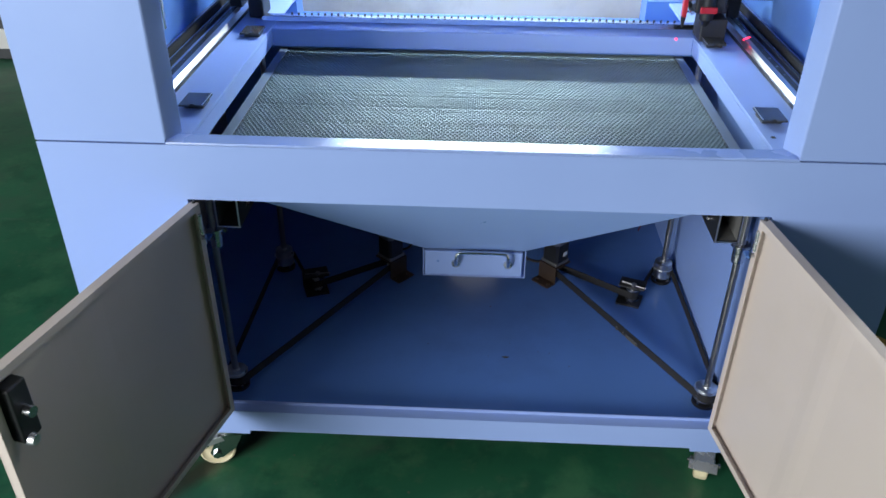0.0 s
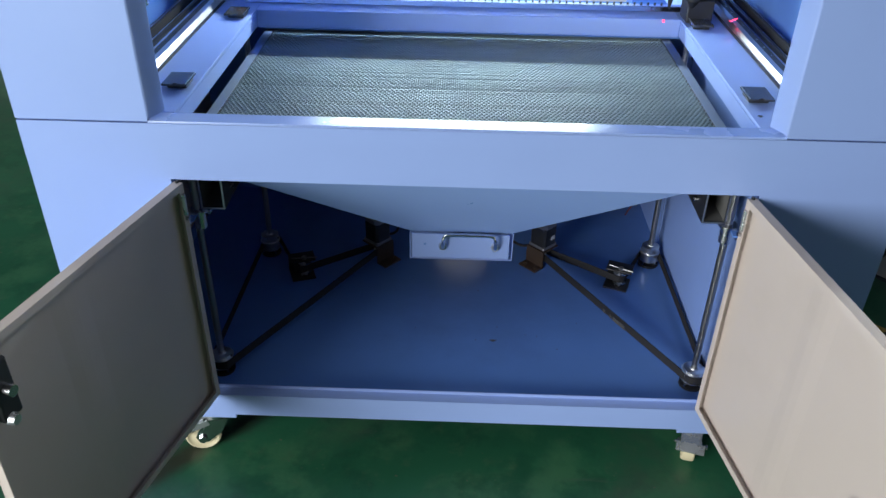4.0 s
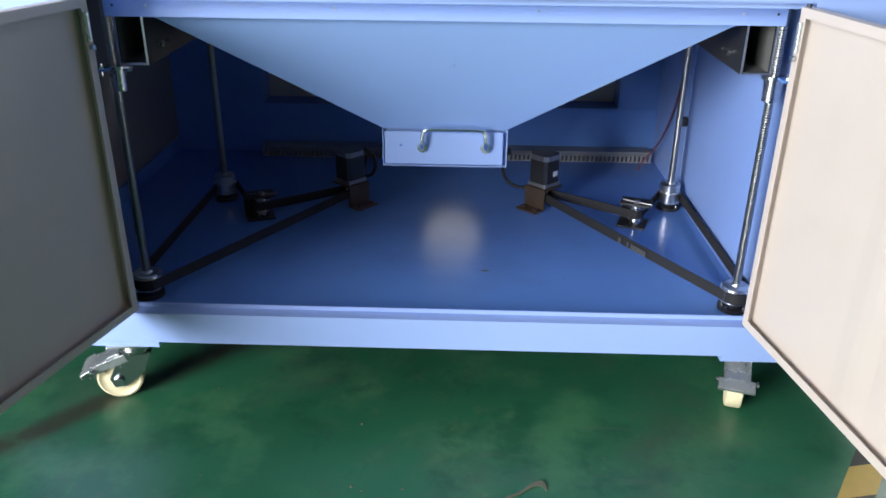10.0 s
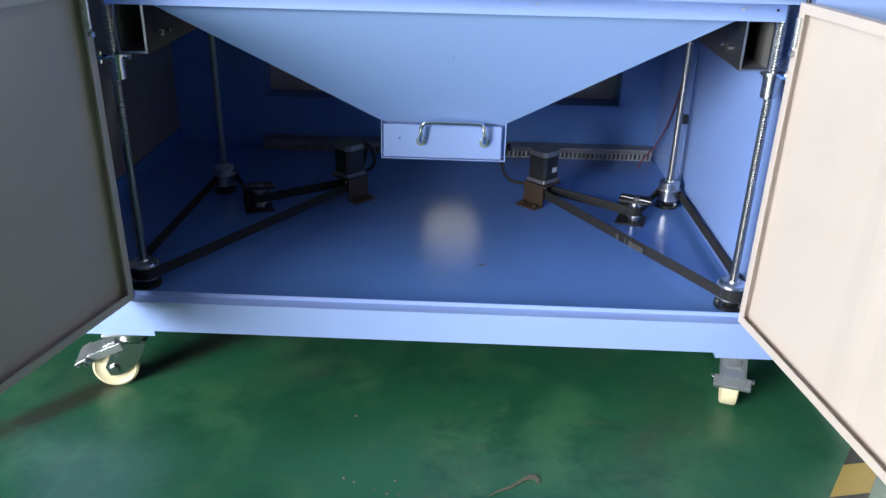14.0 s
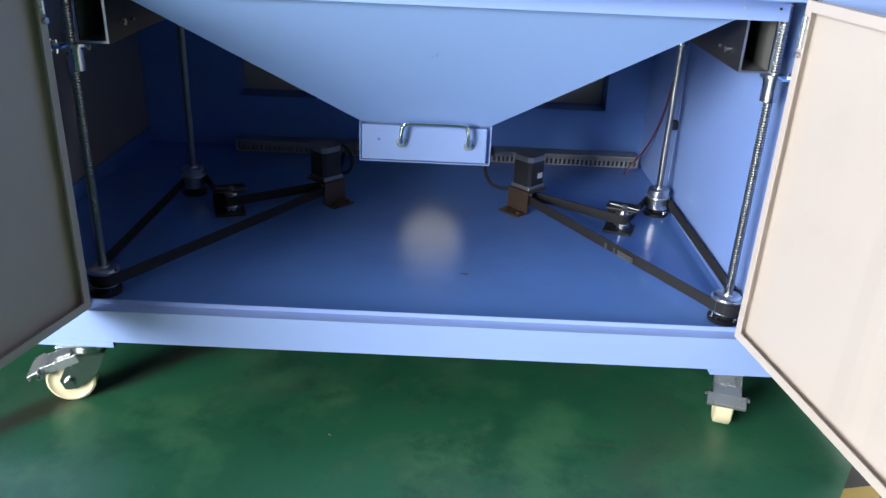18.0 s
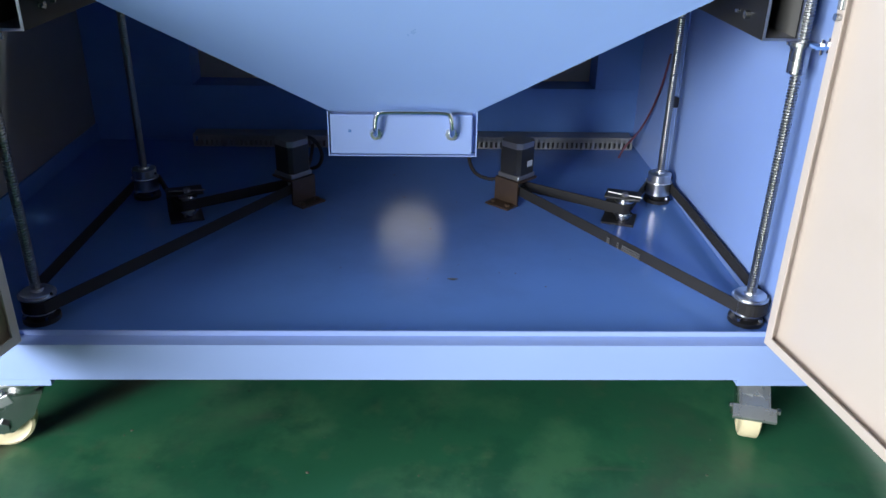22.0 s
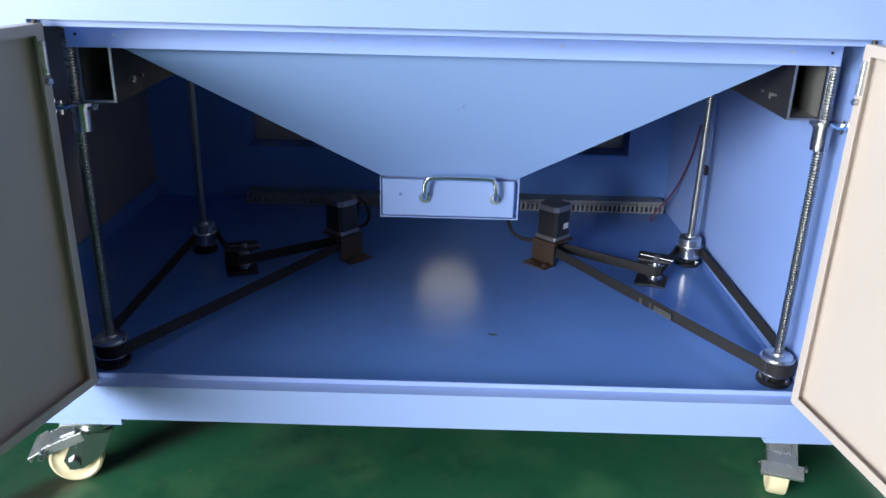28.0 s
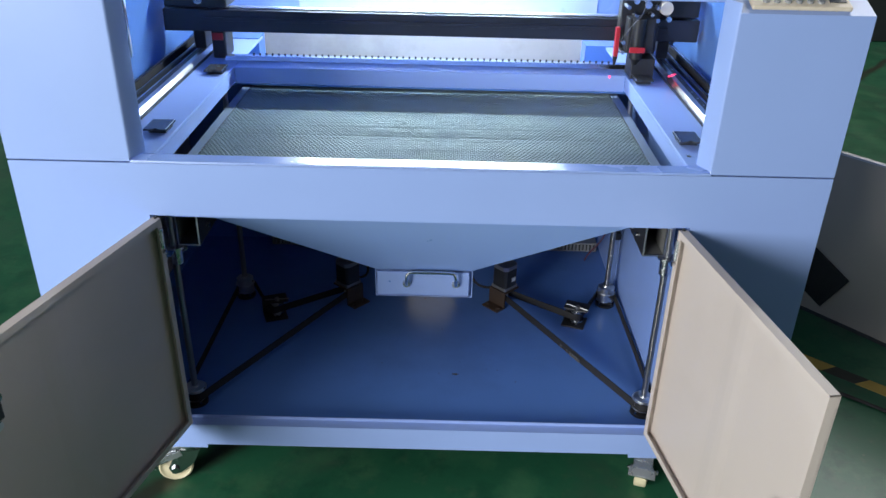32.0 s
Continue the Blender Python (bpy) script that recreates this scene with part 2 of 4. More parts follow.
def rod(bm, a, b, r0, r1=None, n=20, caps=True):
    a, b = Vector(a), Vector(b)
    d = b - a
    r = bmesh.ops.create_cone(bm, cap_ends=caps, segments=n, radius1=r0, radius2=r0 if r1 is None else r1, depth=d.length)
    bmesh.ops.transform(bm, matrix=Matrix.Translation((a + b) / 2) @ d.to_track_quat("Z", "Y").to_matrix().to_4x4(), verts=r["verts"])
    return bm


def prism(bm, outline, axis, a, b):
    """Extrudes a 2D outline along an axis: x takes (y, z), y takes (x, z), z takes (x, y)."""
    def place(p, s):
        return {"x": (s, p[0], p[1]), "y": (p[0], s, p[1]), "z": (p[0], p[1], s)}[axis]
    lo = [bm.verts.new(place(p, a)) for p in outline]
    hi = [bm.verts.new(place(p, b)) for p in outline]
    k = len(outline)
    bm.faces.new(lo[::-1])
    bm.faces.new(hi)
    for i in range(k):
        bm.faces.new((lo[i], lo[(i + 1) % k], hi[(i + 1) % k], hi[i]))
    bmesh.ops.recalc_face_normals(bm, faces=bm.faces[:])
    return bm


def tube(bm, points, radius, n=10):
    """A round bar bent along the points."""
    pts = [Vector(p) for p in points]
    rings = []
    ref = Vector((0.31, 0.52, 0.79))
    for i, p in enumerate(pts):
        d = (pts[min(i + 1, len(pts) - 1)] - pts[max(i - 1, 0)]).normalized()
        u = d.cross(ref).normalized()
        w = d.cross(u)
        rings.append([bm.verts.new(p + radius * (math.cos(a) * u + math.sin(a) * w)) for a in (2 * math.pi * k / n for k in range(n))])
    for r0, r1 in zip(rings, rings[1:]):
        for k in range(n):
            bm.faces.new((r0[k], r0[(k + 1) % n], r1[(k + 1) % n], r1[k]))
    bm.faces.new(rings[0][::-1])
    bm.faces.new(rings[-1])
    bmesh.ops.recalc_face_normals(bm, faces=bm.faces[:])
    return bm


def smooth_path(points, steps=6):
    """Catmull-Rom through the points."""
    p = [Vector(q) for q in points]
    p = [2 * p[0] - p[1]] + p + [2 * p[-1] - p[-2]]
    out = []
    for i in range(1, len(p) - 2):
        for s in range(steps):
            t = s / steps
            out.append(0.5 * (2 * p[i] + (p[i + 1] - p[i - 1]) * t + (2 * p[i - 1] - 5 * p[i] + 4 * p[i + 1] - p[i + 2]) * t * t
                              + (3 * p[i] - p[i - 1] - 3 * p[i + 1] + p[i + 2]) * t ** 3))
    return out + [p[-2]]


def link(name, bm, mat, parent=None, label=""):
    me = bpy.data.meshes.new(name)
    bm.to_mesh(me)
    bm.free()
    me.materials.append(mat)
    ob = new(name, me)
    if parent:
        ob.parent = parent
        ob.matrix_parent_inverse = Matrix.Identity(4)
    if label:
        ob["label"] = label
    return ob


def part(name, bm, mat, parent, label="", smooth=False):
    ob = link(name, bm, mat, parent, label)
    if smooth:
        for f in ob.data.polygons:
            f.use_smooth = True
        ob.data.set_sharp_from_angle(angle=radians(40))
    return ob


def B():
    return bmesh.new()


def pbox(name, mat, parent, x0, x1, y0, y1, z0, z1, bevel=0.0, label="", m=None):
    return part(name, box(B(), x0, x1, y0, y1, z0, z1, bevel, m), mat, parent, label)


def thing(name, label, category, group="", kind="", at=None):
    ob = new(name)
    if at is not None:
        ob.matrix_world = at
    return tagged(ob, label, category, group, kind)


def mesh_thing(name, bm, mat, label, category, group="", kind=""):
    return tagged(link(name, bm, mat), label, category, group, kind)


# ---- the laser cutter's body ----
W = 0.906        # half width of the body
OPEN = 0.612     # half width of the lower opening
Z_TOP, Z_DECK, Z_OPEN, Z_LIP, Z_BASE, Z_FLOOR = 0.976, 0.981, 0.850, 0.250, 0.171, 0.216
BED_X, BED_Y0, BED_Y1 = 0.597, 0.045, 0.780
IN_X, BACK, LOW = 0.650, 1.245, 1.140     # inner wall on the right side only
LEFT = -0.887    # inner face of the left side panel
GROUND = 0.027

# ---- the hall ----
mesh_thing("floor", box(B(), -9, 9, -8, 12, -0.12, GROUND), GREEN, "glossy green epoxy factory floor with scuffs and stains", "floor", kind="structure")
# unseen walls and ceiling, kept dark to hold bounced light down
mesh_thing("wall_north", box(B(), -9.2, 9.2, 12, 12.2, 0, 6), WALL, "grey painted factory wall", "wall", kind="structure")
mesh_thing("wall_south", box(B(), -9.2, 9.2, -8.2, -8, 0, 6), WALL, "grey painted factory wall", "wall", kind="structure")
mesh_thing("wall_east", box(B(), 9, 9.2, -8, 12, 0, 6), WALL, "grey painted factory wall", "wall", kind="structure")
mesh_thing("wall_west", box(B(), -9.2, -9, -8, 12, 0, 6), WALL, "grey painted factory wall", "wall", kind="structure")
mesh_thing("ceiling", box(B(), -9.2, 9.2, -8.2, 12.2, 6.0, 6.2), WALL, "dark painted factory ceiling, out of view", "ceiling", kind="structure")

cutter = thing("laser_cutter", "large blue laser cutting machine on castors, lower doors open", "laser cutter")
pbox("front_beam", BLUE, cutter, -W, W, 0.0, 0.018, Z_OPEN, Z_TOP - 0.001)
for s in (-1, 1):
    a, b = sorted((s * OPEN, s * W))
    pbox("front_panel", BLUE, cutter, a, b, 0.0, 0.018, 0.2446, Z_OPEN)
    a, b = sorted((s * OPEN, s * (OPEN + 0.003)))
    pbox("door_jamb", BLUE_IN, cutter, a, b, 0.0185, 0.040, Z_LIP - 0.01, Z_OPEN)
    a, b = sorted((s * (W - 0.018), s * W))
    pbox("side_panel", BLUE, cutter, a, b, 0.018, 1.45, Z_BASE, Z_TOP, 0.002)
pbox("opening_header", BLUE, cutter, -OPEN, OPEN, 0.020, 0.032, Z_OPEN - 0.012, Z_OPEN + 0.03, 0.001)
# bottom sill: face, step and raised flange
prism_outline = [(0.0, Z_BASE + 0.008), (0.0, 0.2445), (0.029, 0.2445), (0.029, 0.253), (0.0315, 0.253), (0.0315, Z_BASE + 0.008)]
part("sill", prism(B(), prism_outline, "x", 0.001 - W, W - 0.001), BLUE, cutter)
for s in (-1, 1):
    a, b = sorted((s * 0.559, s * W))
    pbox("castor_mount", BLUE, cutter, a, b, 0.0005, 0.20, Z_BASE - 0.004, Z_BASE + 0.0075)
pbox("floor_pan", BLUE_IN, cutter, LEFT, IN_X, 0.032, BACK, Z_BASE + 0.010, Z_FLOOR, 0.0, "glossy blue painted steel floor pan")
pbox("inner_side_wall", BLUE_WALL, cutter, IN_X, IN_X + 0.01, 0.790, BACK, Z_FLOOR - 0.02, 0.96)
pbox("inner_side_panel", BLUE_WALL, cutter, IN_X, IN_X + 0.01, 0.020, 0.782, Z_FLOOR - 0.02, 0.96, 0.001, "removable inner side panel")
pbox("panel_joint", BLACK, cutter, IN_X + 0.006, IN_X + 0.0095, 0.7822, 0.7898, Z_FLOOR - 0.02, 0.96, 0.0, "dark joint between the side panels")
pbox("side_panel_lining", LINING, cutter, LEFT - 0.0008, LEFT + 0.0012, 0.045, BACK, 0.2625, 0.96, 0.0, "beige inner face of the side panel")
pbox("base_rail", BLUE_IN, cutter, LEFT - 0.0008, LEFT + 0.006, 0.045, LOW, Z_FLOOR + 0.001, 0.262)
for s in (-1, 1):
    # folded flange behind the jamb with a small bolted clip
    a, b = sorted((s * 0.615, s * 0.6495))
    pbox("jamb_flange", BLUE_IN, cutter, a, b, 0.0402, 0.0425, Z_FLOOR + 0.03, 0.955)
    clip = pbox("jamb_clip", BLUE_IN, cutter, *sorted((s * 0.606, s * 0.6495)), 0.070, 0.094, 0.704, 0.709, 0.001, "small blue clip on the jamb")
    for y, x in ((0.076, 0.618), (0.088, 0.634)):
        bm = B()
        rod(bm, (s * x, y, 0.696), (s * x, y, 0.718), 0.0028, n=10)
        rod(bm, (s * x, y, 0.709), (s * x, y, 0.713), 0.0052, n=6)
        part("clip_bolt", bm, CHROME, clip, "plated bolt")
    pbox("clip_stay", BLUE_IN, clip, *sorted((s * 0.640, s * 0.6495)), 0.0426, 0.070, 0.690, 0.709)
# back wall with the stained panel and the round exhaust port
bm = B()
N, HX, HZ, HR = 40, 0.006, 0.556, 0.10
px0, px1, pz0, pz1 = -0.60, 0.575, 0.345, 0.985


def to_rect(c, s):
    t = min((px1 - HX) / c if c > 1e-6 else ((px0 - HX) / c if c < -1e-6 else 9), (pz1 - HZ) / s if s > 1e-6 else ((pz0 - HZ) / s if s < -1e-6 else 9))
    return HX + c * t, HZ + s * t


corner_angles = sorted({2 * math.pi * k / N for k in range(N)} | {math.atan2(z - HZ, x - HX) % (2 * math.pi) for x in (px0, px1) for z in (pz0, pz1)})
inner = [bm.verts.new((HX + HR * math.cos(a), BACK - 0.012, HZ + HR * math.sin(a))) for a in corner_angles]
outer = [bm.verts.new((lambda q: (q[0], BACK - 0.012, q[1]))(to_rect(math.cos(a), math.sin(a)))) for a in corner_angles]
for k in range(len(inner)):
    j = (k + 1) % len(inner)
    bm.faces.new((inner[k], outer[k], outer[j], inner[j]))
ex = bmesh.ops.extrude_face_region(bm, geom=bm.faces[:])
bmesh.ops.translate(bm, vec=(0, 0.010, 0), verts=[v for v in ex["geom"] if isinstance(v, bmesh.types.BMVert)])
bmesh.ops.recalc_face_normals(bm, faces=bm.faces[:])
part("back_panel", bm, BEIGE_DUSTY, cutter, "beige rear panel with brown smoke stains and a round exhaust port")
for x in (-0.31, 0.21):
    pbox("panel_seam", BORE, cutter, x - 0.002, x + 0.002, BACK - 0.0145, BACK - 0.012, 0.36, 0.86)
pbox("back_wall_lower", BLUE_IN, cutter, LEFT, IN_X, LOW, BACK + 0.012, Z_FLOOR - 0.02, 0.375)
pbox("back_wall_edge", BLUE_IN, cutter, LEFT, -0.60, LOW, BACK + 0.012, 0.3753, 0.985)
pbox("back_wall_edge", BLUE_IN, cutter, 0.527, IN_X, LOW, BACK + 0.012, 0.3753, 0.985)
pbox("rear_panel", BLUE, cutter, -W, W, 1.432, 1.45, Z_BASE, 1.55)
bm = B()
rod(bm, (HX, BACK - 0.002, HZ), (HX, BACK + 0.15, HZ), HR + 0.012, n=40, caps=False)
part("exhaust_port", bm, CREAM, cutter, "cream plastic exhaust duct behind the round port", True)
bm = B()
rod(bm, (HX, BACK + 0.02, HZ), (HX, BACK + 0.03, HZ), HR + 0.011, n=40)
part("duct_daylight", bm, DAYLIGHT, cutter, "daylight shining in through the open duct")

# ---- deck round the bed ----
part("deck_front_rail", prism(B(), [(0.0185, 0.935), (0.0185, Z_TOP - 0.0002), (0.0004, Z_TOP - 0.0002), (0.0004, Z_TOP + 0.0010), (0.0016, Z_TOP + 0.0042), (BED_Y0 - 0.001, Z_TOP + 0.0046), (BED_Y0 + 0.001, Z_TOP + 0.0036),
                                    (BED_Y0 + 0.001, 0.935)], "x", -0.637, 0.637), BLUE_GLOSS, cutter)
for s in (-1, 1):
    a, b = sorted((s * BED_X, s * 0.8395))
    pbox("deck_side_plate", BLUE, cutter, a, b, BED_Y0 + 0.0015, 1.19, Z_DECK - 0.008, Z_DECK, 0.0015)
    a, b = sorted((s * BED_X, s * (BED_X + 0.012)))
    pbox("deck_side_skirt", BLUE, cutter, a, b, BED_Y0 + 0.0015, BED_Y1, 0.935, Z_DECK - 0.0085)
    a, b = sorted((s * 0.840, s * 0.855))
    pbox("gantry_side_wall", BLUE_IN, cutter, a, b, 0.05, 1.19, Z_DECK + 0.001, 1.52)
    a, b = sorted((s * 0.828, s * 0.8395))
    pbox("gantry_wall_window", CREAM, cutter, a, b, 0.16, 0.44, 1.09, 1.34, 0.004, "cream inset panel in the blue side wall")
pbox("deck_back_rail", BLUE, cutter, -BED_X, BED_X, BED_Y1, BED_Y1 + 0.09, 0.930, Z_DECK, 0.003)
# added baffle, hidden from view: stops tube light leaking behind the table
pbox("rear_light_baffle", BLUE_IN, cutter, LEFT, IN_X, BED_Y1 + 0.091, BACK - 0.0125, 0.898, 0.904)
y0, z0 = BED_Y1 + 0.066, Z_DECK + 0.001
part("deck_back_strip", prism(B(), [(y0, z0), (y0, z0 + 0.002), (y0 + 0.009, z0 + 0.0125), (y0 + 0.012, z0 + 0.0135), (y0 + 0.034, z0 + 0.0135), (y0 + 0.034, z0)], "x", -0.64, 0.64), STRIP, cutter, "bright aluminium strip")
for k in range(58):
    x = -0.56 + k * 0.0196
    pbox("rack_tooth", BLACK, cutter, x, x + 0.006, BED_Y1 + 0.0985, BED_Y1 + 0.1015, Z_DECK + 0.0145, Z_DECK + 0.0185)
pbox("gantry_back_wall", BEIGE, cutter, -0.80, 0.80, BACK, BACK + 0.012, 0.991, 1.015, 0.0, "beige rear wall")
pbox("gantry_back_wall", BLUE_GLOSS, cutter, -0.839, 0.839, BACK, BACK + 0.012, 1.016, 1.52)
# added pale plate carries the lamp's brightness on the rear wall
pbox("lit_wall_plate", PLATE, cutter, -0.47, 0.57, BACK - 0.006, BACK - 0.0005, 1.050, 1.235, 0.001, "pale plate added for the lamp's brightness on the rear wall")
pbox("rear_plate_seam", BLACK, cutter, -0.47, 0.57, BACK - 0.0075, BACK - 0.0062, 1.185, 1.190)
# hood added out of view; its front lip holds back the tube's light
pbox("hood", BLUE, cutter, -W, W, 0.34, 1.432, 1.55, 1.566, 0.003)
pbox("unseen_hood_lip", BLUE, cutter, -0.8385, 0.8385, 0.334, 0.346, 1.285, 1.549, 0.002)
bm = B()
rod(bm, (-0.48, 1.08, 1.442), (0.44, 1.08, 1.442), 0.013, n=16)
part("led_tube", bm, LED, cutter, "white LED tube under the hood", True)
pbox("led_bracket", ALU, cutter, -0.50, 0.46, 1.065, 1.095, 1.456, 1.549)

# consoles either side of the front
for s in (-1, 1):
    x0, x1 = sorted((s * 0.637, s * W))
    c = part("console", prism(B(), [(0.0, Z_TOP + 0.003), (0.0, 1.325), (0.16, 1.385), (0.16, 1.373), (0.028, 1.323), (0.028, Z_TOP + 0.003)], "x", x0, x1), BLUE, cutter)
    bend = [(0.6370, 0.0006), (0.6350, 0.0010), (0.6330, 0.0030), (0.6165, 0.0370), (0.6150, 0.0440), (0.6190, 0.0440), (0.6370, 0.0080)]
    part("console_edge", prism(B(), [(s * x, y) for x, y in bend][::s], "z", Z_TOP + 0.010, 1.345), BLUE, cutter, "rounded fold along the console's inner edge", True)
    a, b = sorted((s * (W - 0.012), s * W))
    pbox("console_side", BLUE, cutter, a, b, 0.161, 1.43, Z_TOP + 0.003, 1.549)

pbox("lock_strip", CHROME, cutter, -0.6425, -0.628, 0.085, 0.096, 1.186, 1.345, 0.002, "upright bright metal strip inside the console")

# control panel on the right console's sloping top
slope = Matrix.Translation((0.76, 0.0, 1.325)) @ Matrix.Rotation(math.atan2(0.06, 0.16), 4, "X")
panel = pbox("control_panel", CREAM, cutter, -0.10, 0.10, 0.012, 0.155, 0.0005, 0.010, 0.003, "cream keypad with round buttons", slope)
for k in range(6):
    for j in range(3):
        bm = B()
        rod(bm, (-0.07 + k * 0.022, 0.03 + j * 0.025, 0.010), (-0.07 + k * 0.022, 0.03 + j * 0.025, 0.0145), 0.007, 0.006, 16)
        bmesh.ops.transform(bm, matrix=slope, verts=bm.verts[:])
        part("button", bm, GREY, panel)
pbox("screen", DARK, panel, 0.058, 0.092, 0.03, 0.09, 0.010, 0.012, 0.0, "", slope)

# ---- castors ----


def castor(turn, x, y, reach=0.052, slope=22):
    drop = 0.0118       # the mounting plate sits this much lower than the castor's own heights
    g = GROUND + drop
    c = part("castor", box(B(), -0.05, 0.05, -0.045, 0.045, 0.173, 0.1788, 0.002), ZINC_WHITE, cutter, "swivel castor with a cream nylon wheel")
    c.matrix_basis = pose(x, y, -drop, 0, 0, turn)
    bm = B()
    rod(bm, (0, 0, 0.147), (0, 0, 0.155), 0.031, 0.036, 28)
    rod(bm, (0, 0, 0.155), (0, 0, 0.173), 0.036, 0.034, 28)
    part("swivel", bm, STEEL, c, "", True)
    bm = B()
    for s in (-1, 1):
        prism(bm, [(-0.030, 0.146), (0.032, 0.146), (0.058, g + 0.052), (0.050, g + 0.032), (0.028, g + 0.032), (-0.010, 0.100)], "y", s * 0.021, s * 0.0245)
    box(bm, -0.030, 0.032, -0.0245, 0.0245, 0.142, 0.147)
    part("fork", bm, STEEL, c, "zinc plated steel fork")
    bm = B()
    profile = [(0.020, 0.017), (0.026, 0.0135), (0.036, 0.0135), (0.041, 0.017), (0.0455, 0.0145), (0.0465, 0.009), (0.0465, -0.009), (0.0455, -0.0145), (0.041, -0.017), (0.036, -0.0135), (0.026, -0.0135), (0.020, -0.017)]
    rings = [[bm.verts.new((0.040 + r * math.cos(2 * math.pi * k / 36), h, g + 0.0465 + r * math.sin(2 * math.pi * k / 36))) for k in range(36)] for r, h in profile]
    for r0, r1 in zip(rings, rings[1:]):
        for k in range(36):
            bm.faces.new((r0[k], r0[(k + 1) % 36], r1[(k + 1) % 36], r1[k]))
    bm.faces.new(rings[0])
    bm.faces.new(rings[-1][::-1])
    bmesh.ops.recalc_face_normals(bm, faces=bm.faces[:])
    part("wheel", bm, NYLON, c, "cream nylon wheel, scuffed", True)
    bm = B()
    rod(bm, (0.040, -0.030, g + 0.0465), (0.040, 0.030, g + 0.0465), 0.006, n=12)
    rod(bm, (0.040, -0.032, g + 0.0465), (0.040, -0.0255, g + 0.0465), 0.011, n=6)
    rod(bm, (0.040, 0.0255, g + 0.0465), (0.040, 0.032, g + 0.0465), 0.011, n=6)
    part("axle", bm, STEEL, c)
    bm = B()
    top_m = Matrix.Translation((0.022, 0, 0.1455)) @ Matrix.Rotation(radians(slope), 4, "Y")
    for w in (-1, 1):
        box(bm, 0.0, reach, *sorted((w * 0.023, w * 0.026)), -0.016, 0.002, 0.001, top_m)
    box(bm, 0.0, reach, -0.023, 0.023, -0.001, 0.002, 0.0008, top_m)
    part("brake_arm", bm, ZINC_WHITE, c, "folded steel brake arm over the wheel")
    bm = B()
    lip_m = top_m @ Matrix.Translation((reach, 0, 0.0)) @ Matrix.Rotation(radians(8), 4, "Y")
    box(bm, -0.004, 0.020, -0.036, 0.036, -0.0015, 0.0015, 0.0014, lip_m)
    box(bm, 0.0185, 0.021, -0.036, 0.036, -0.009, 0.0015, 0.0008, lip_m)
    part("brake_pedal", bm, ZINC_WHITE, c, "stamped steel brake pedal")
    part("brake_plate", box(B(), 0.012, 0.040, -0.014, 0.014, 0.002, 0.0045, 0.001, top_m), ZINC_WHITE, c)
    bm = B()
    p0, p1, p2 = (top_m @ Vector((reach - 0.004, y_, -0.008)) for y_ in (-0.041, 0.036, 0.042))
    rod(bm, p0, p2, 0.0045, n=12)
    rod(bm, p1, p2, 0.0075, n=8)
    part("brake_pin", bm, STEEL, c)
    return c


castor(193, -0.628, 0.048, 0.076, 20)
castor(254, 0.631, 0.097, 0.064, 24)
castor(170, -0.70, 1.30)
castor(20, 0.70, 1.30)

# ---- lower doors ----


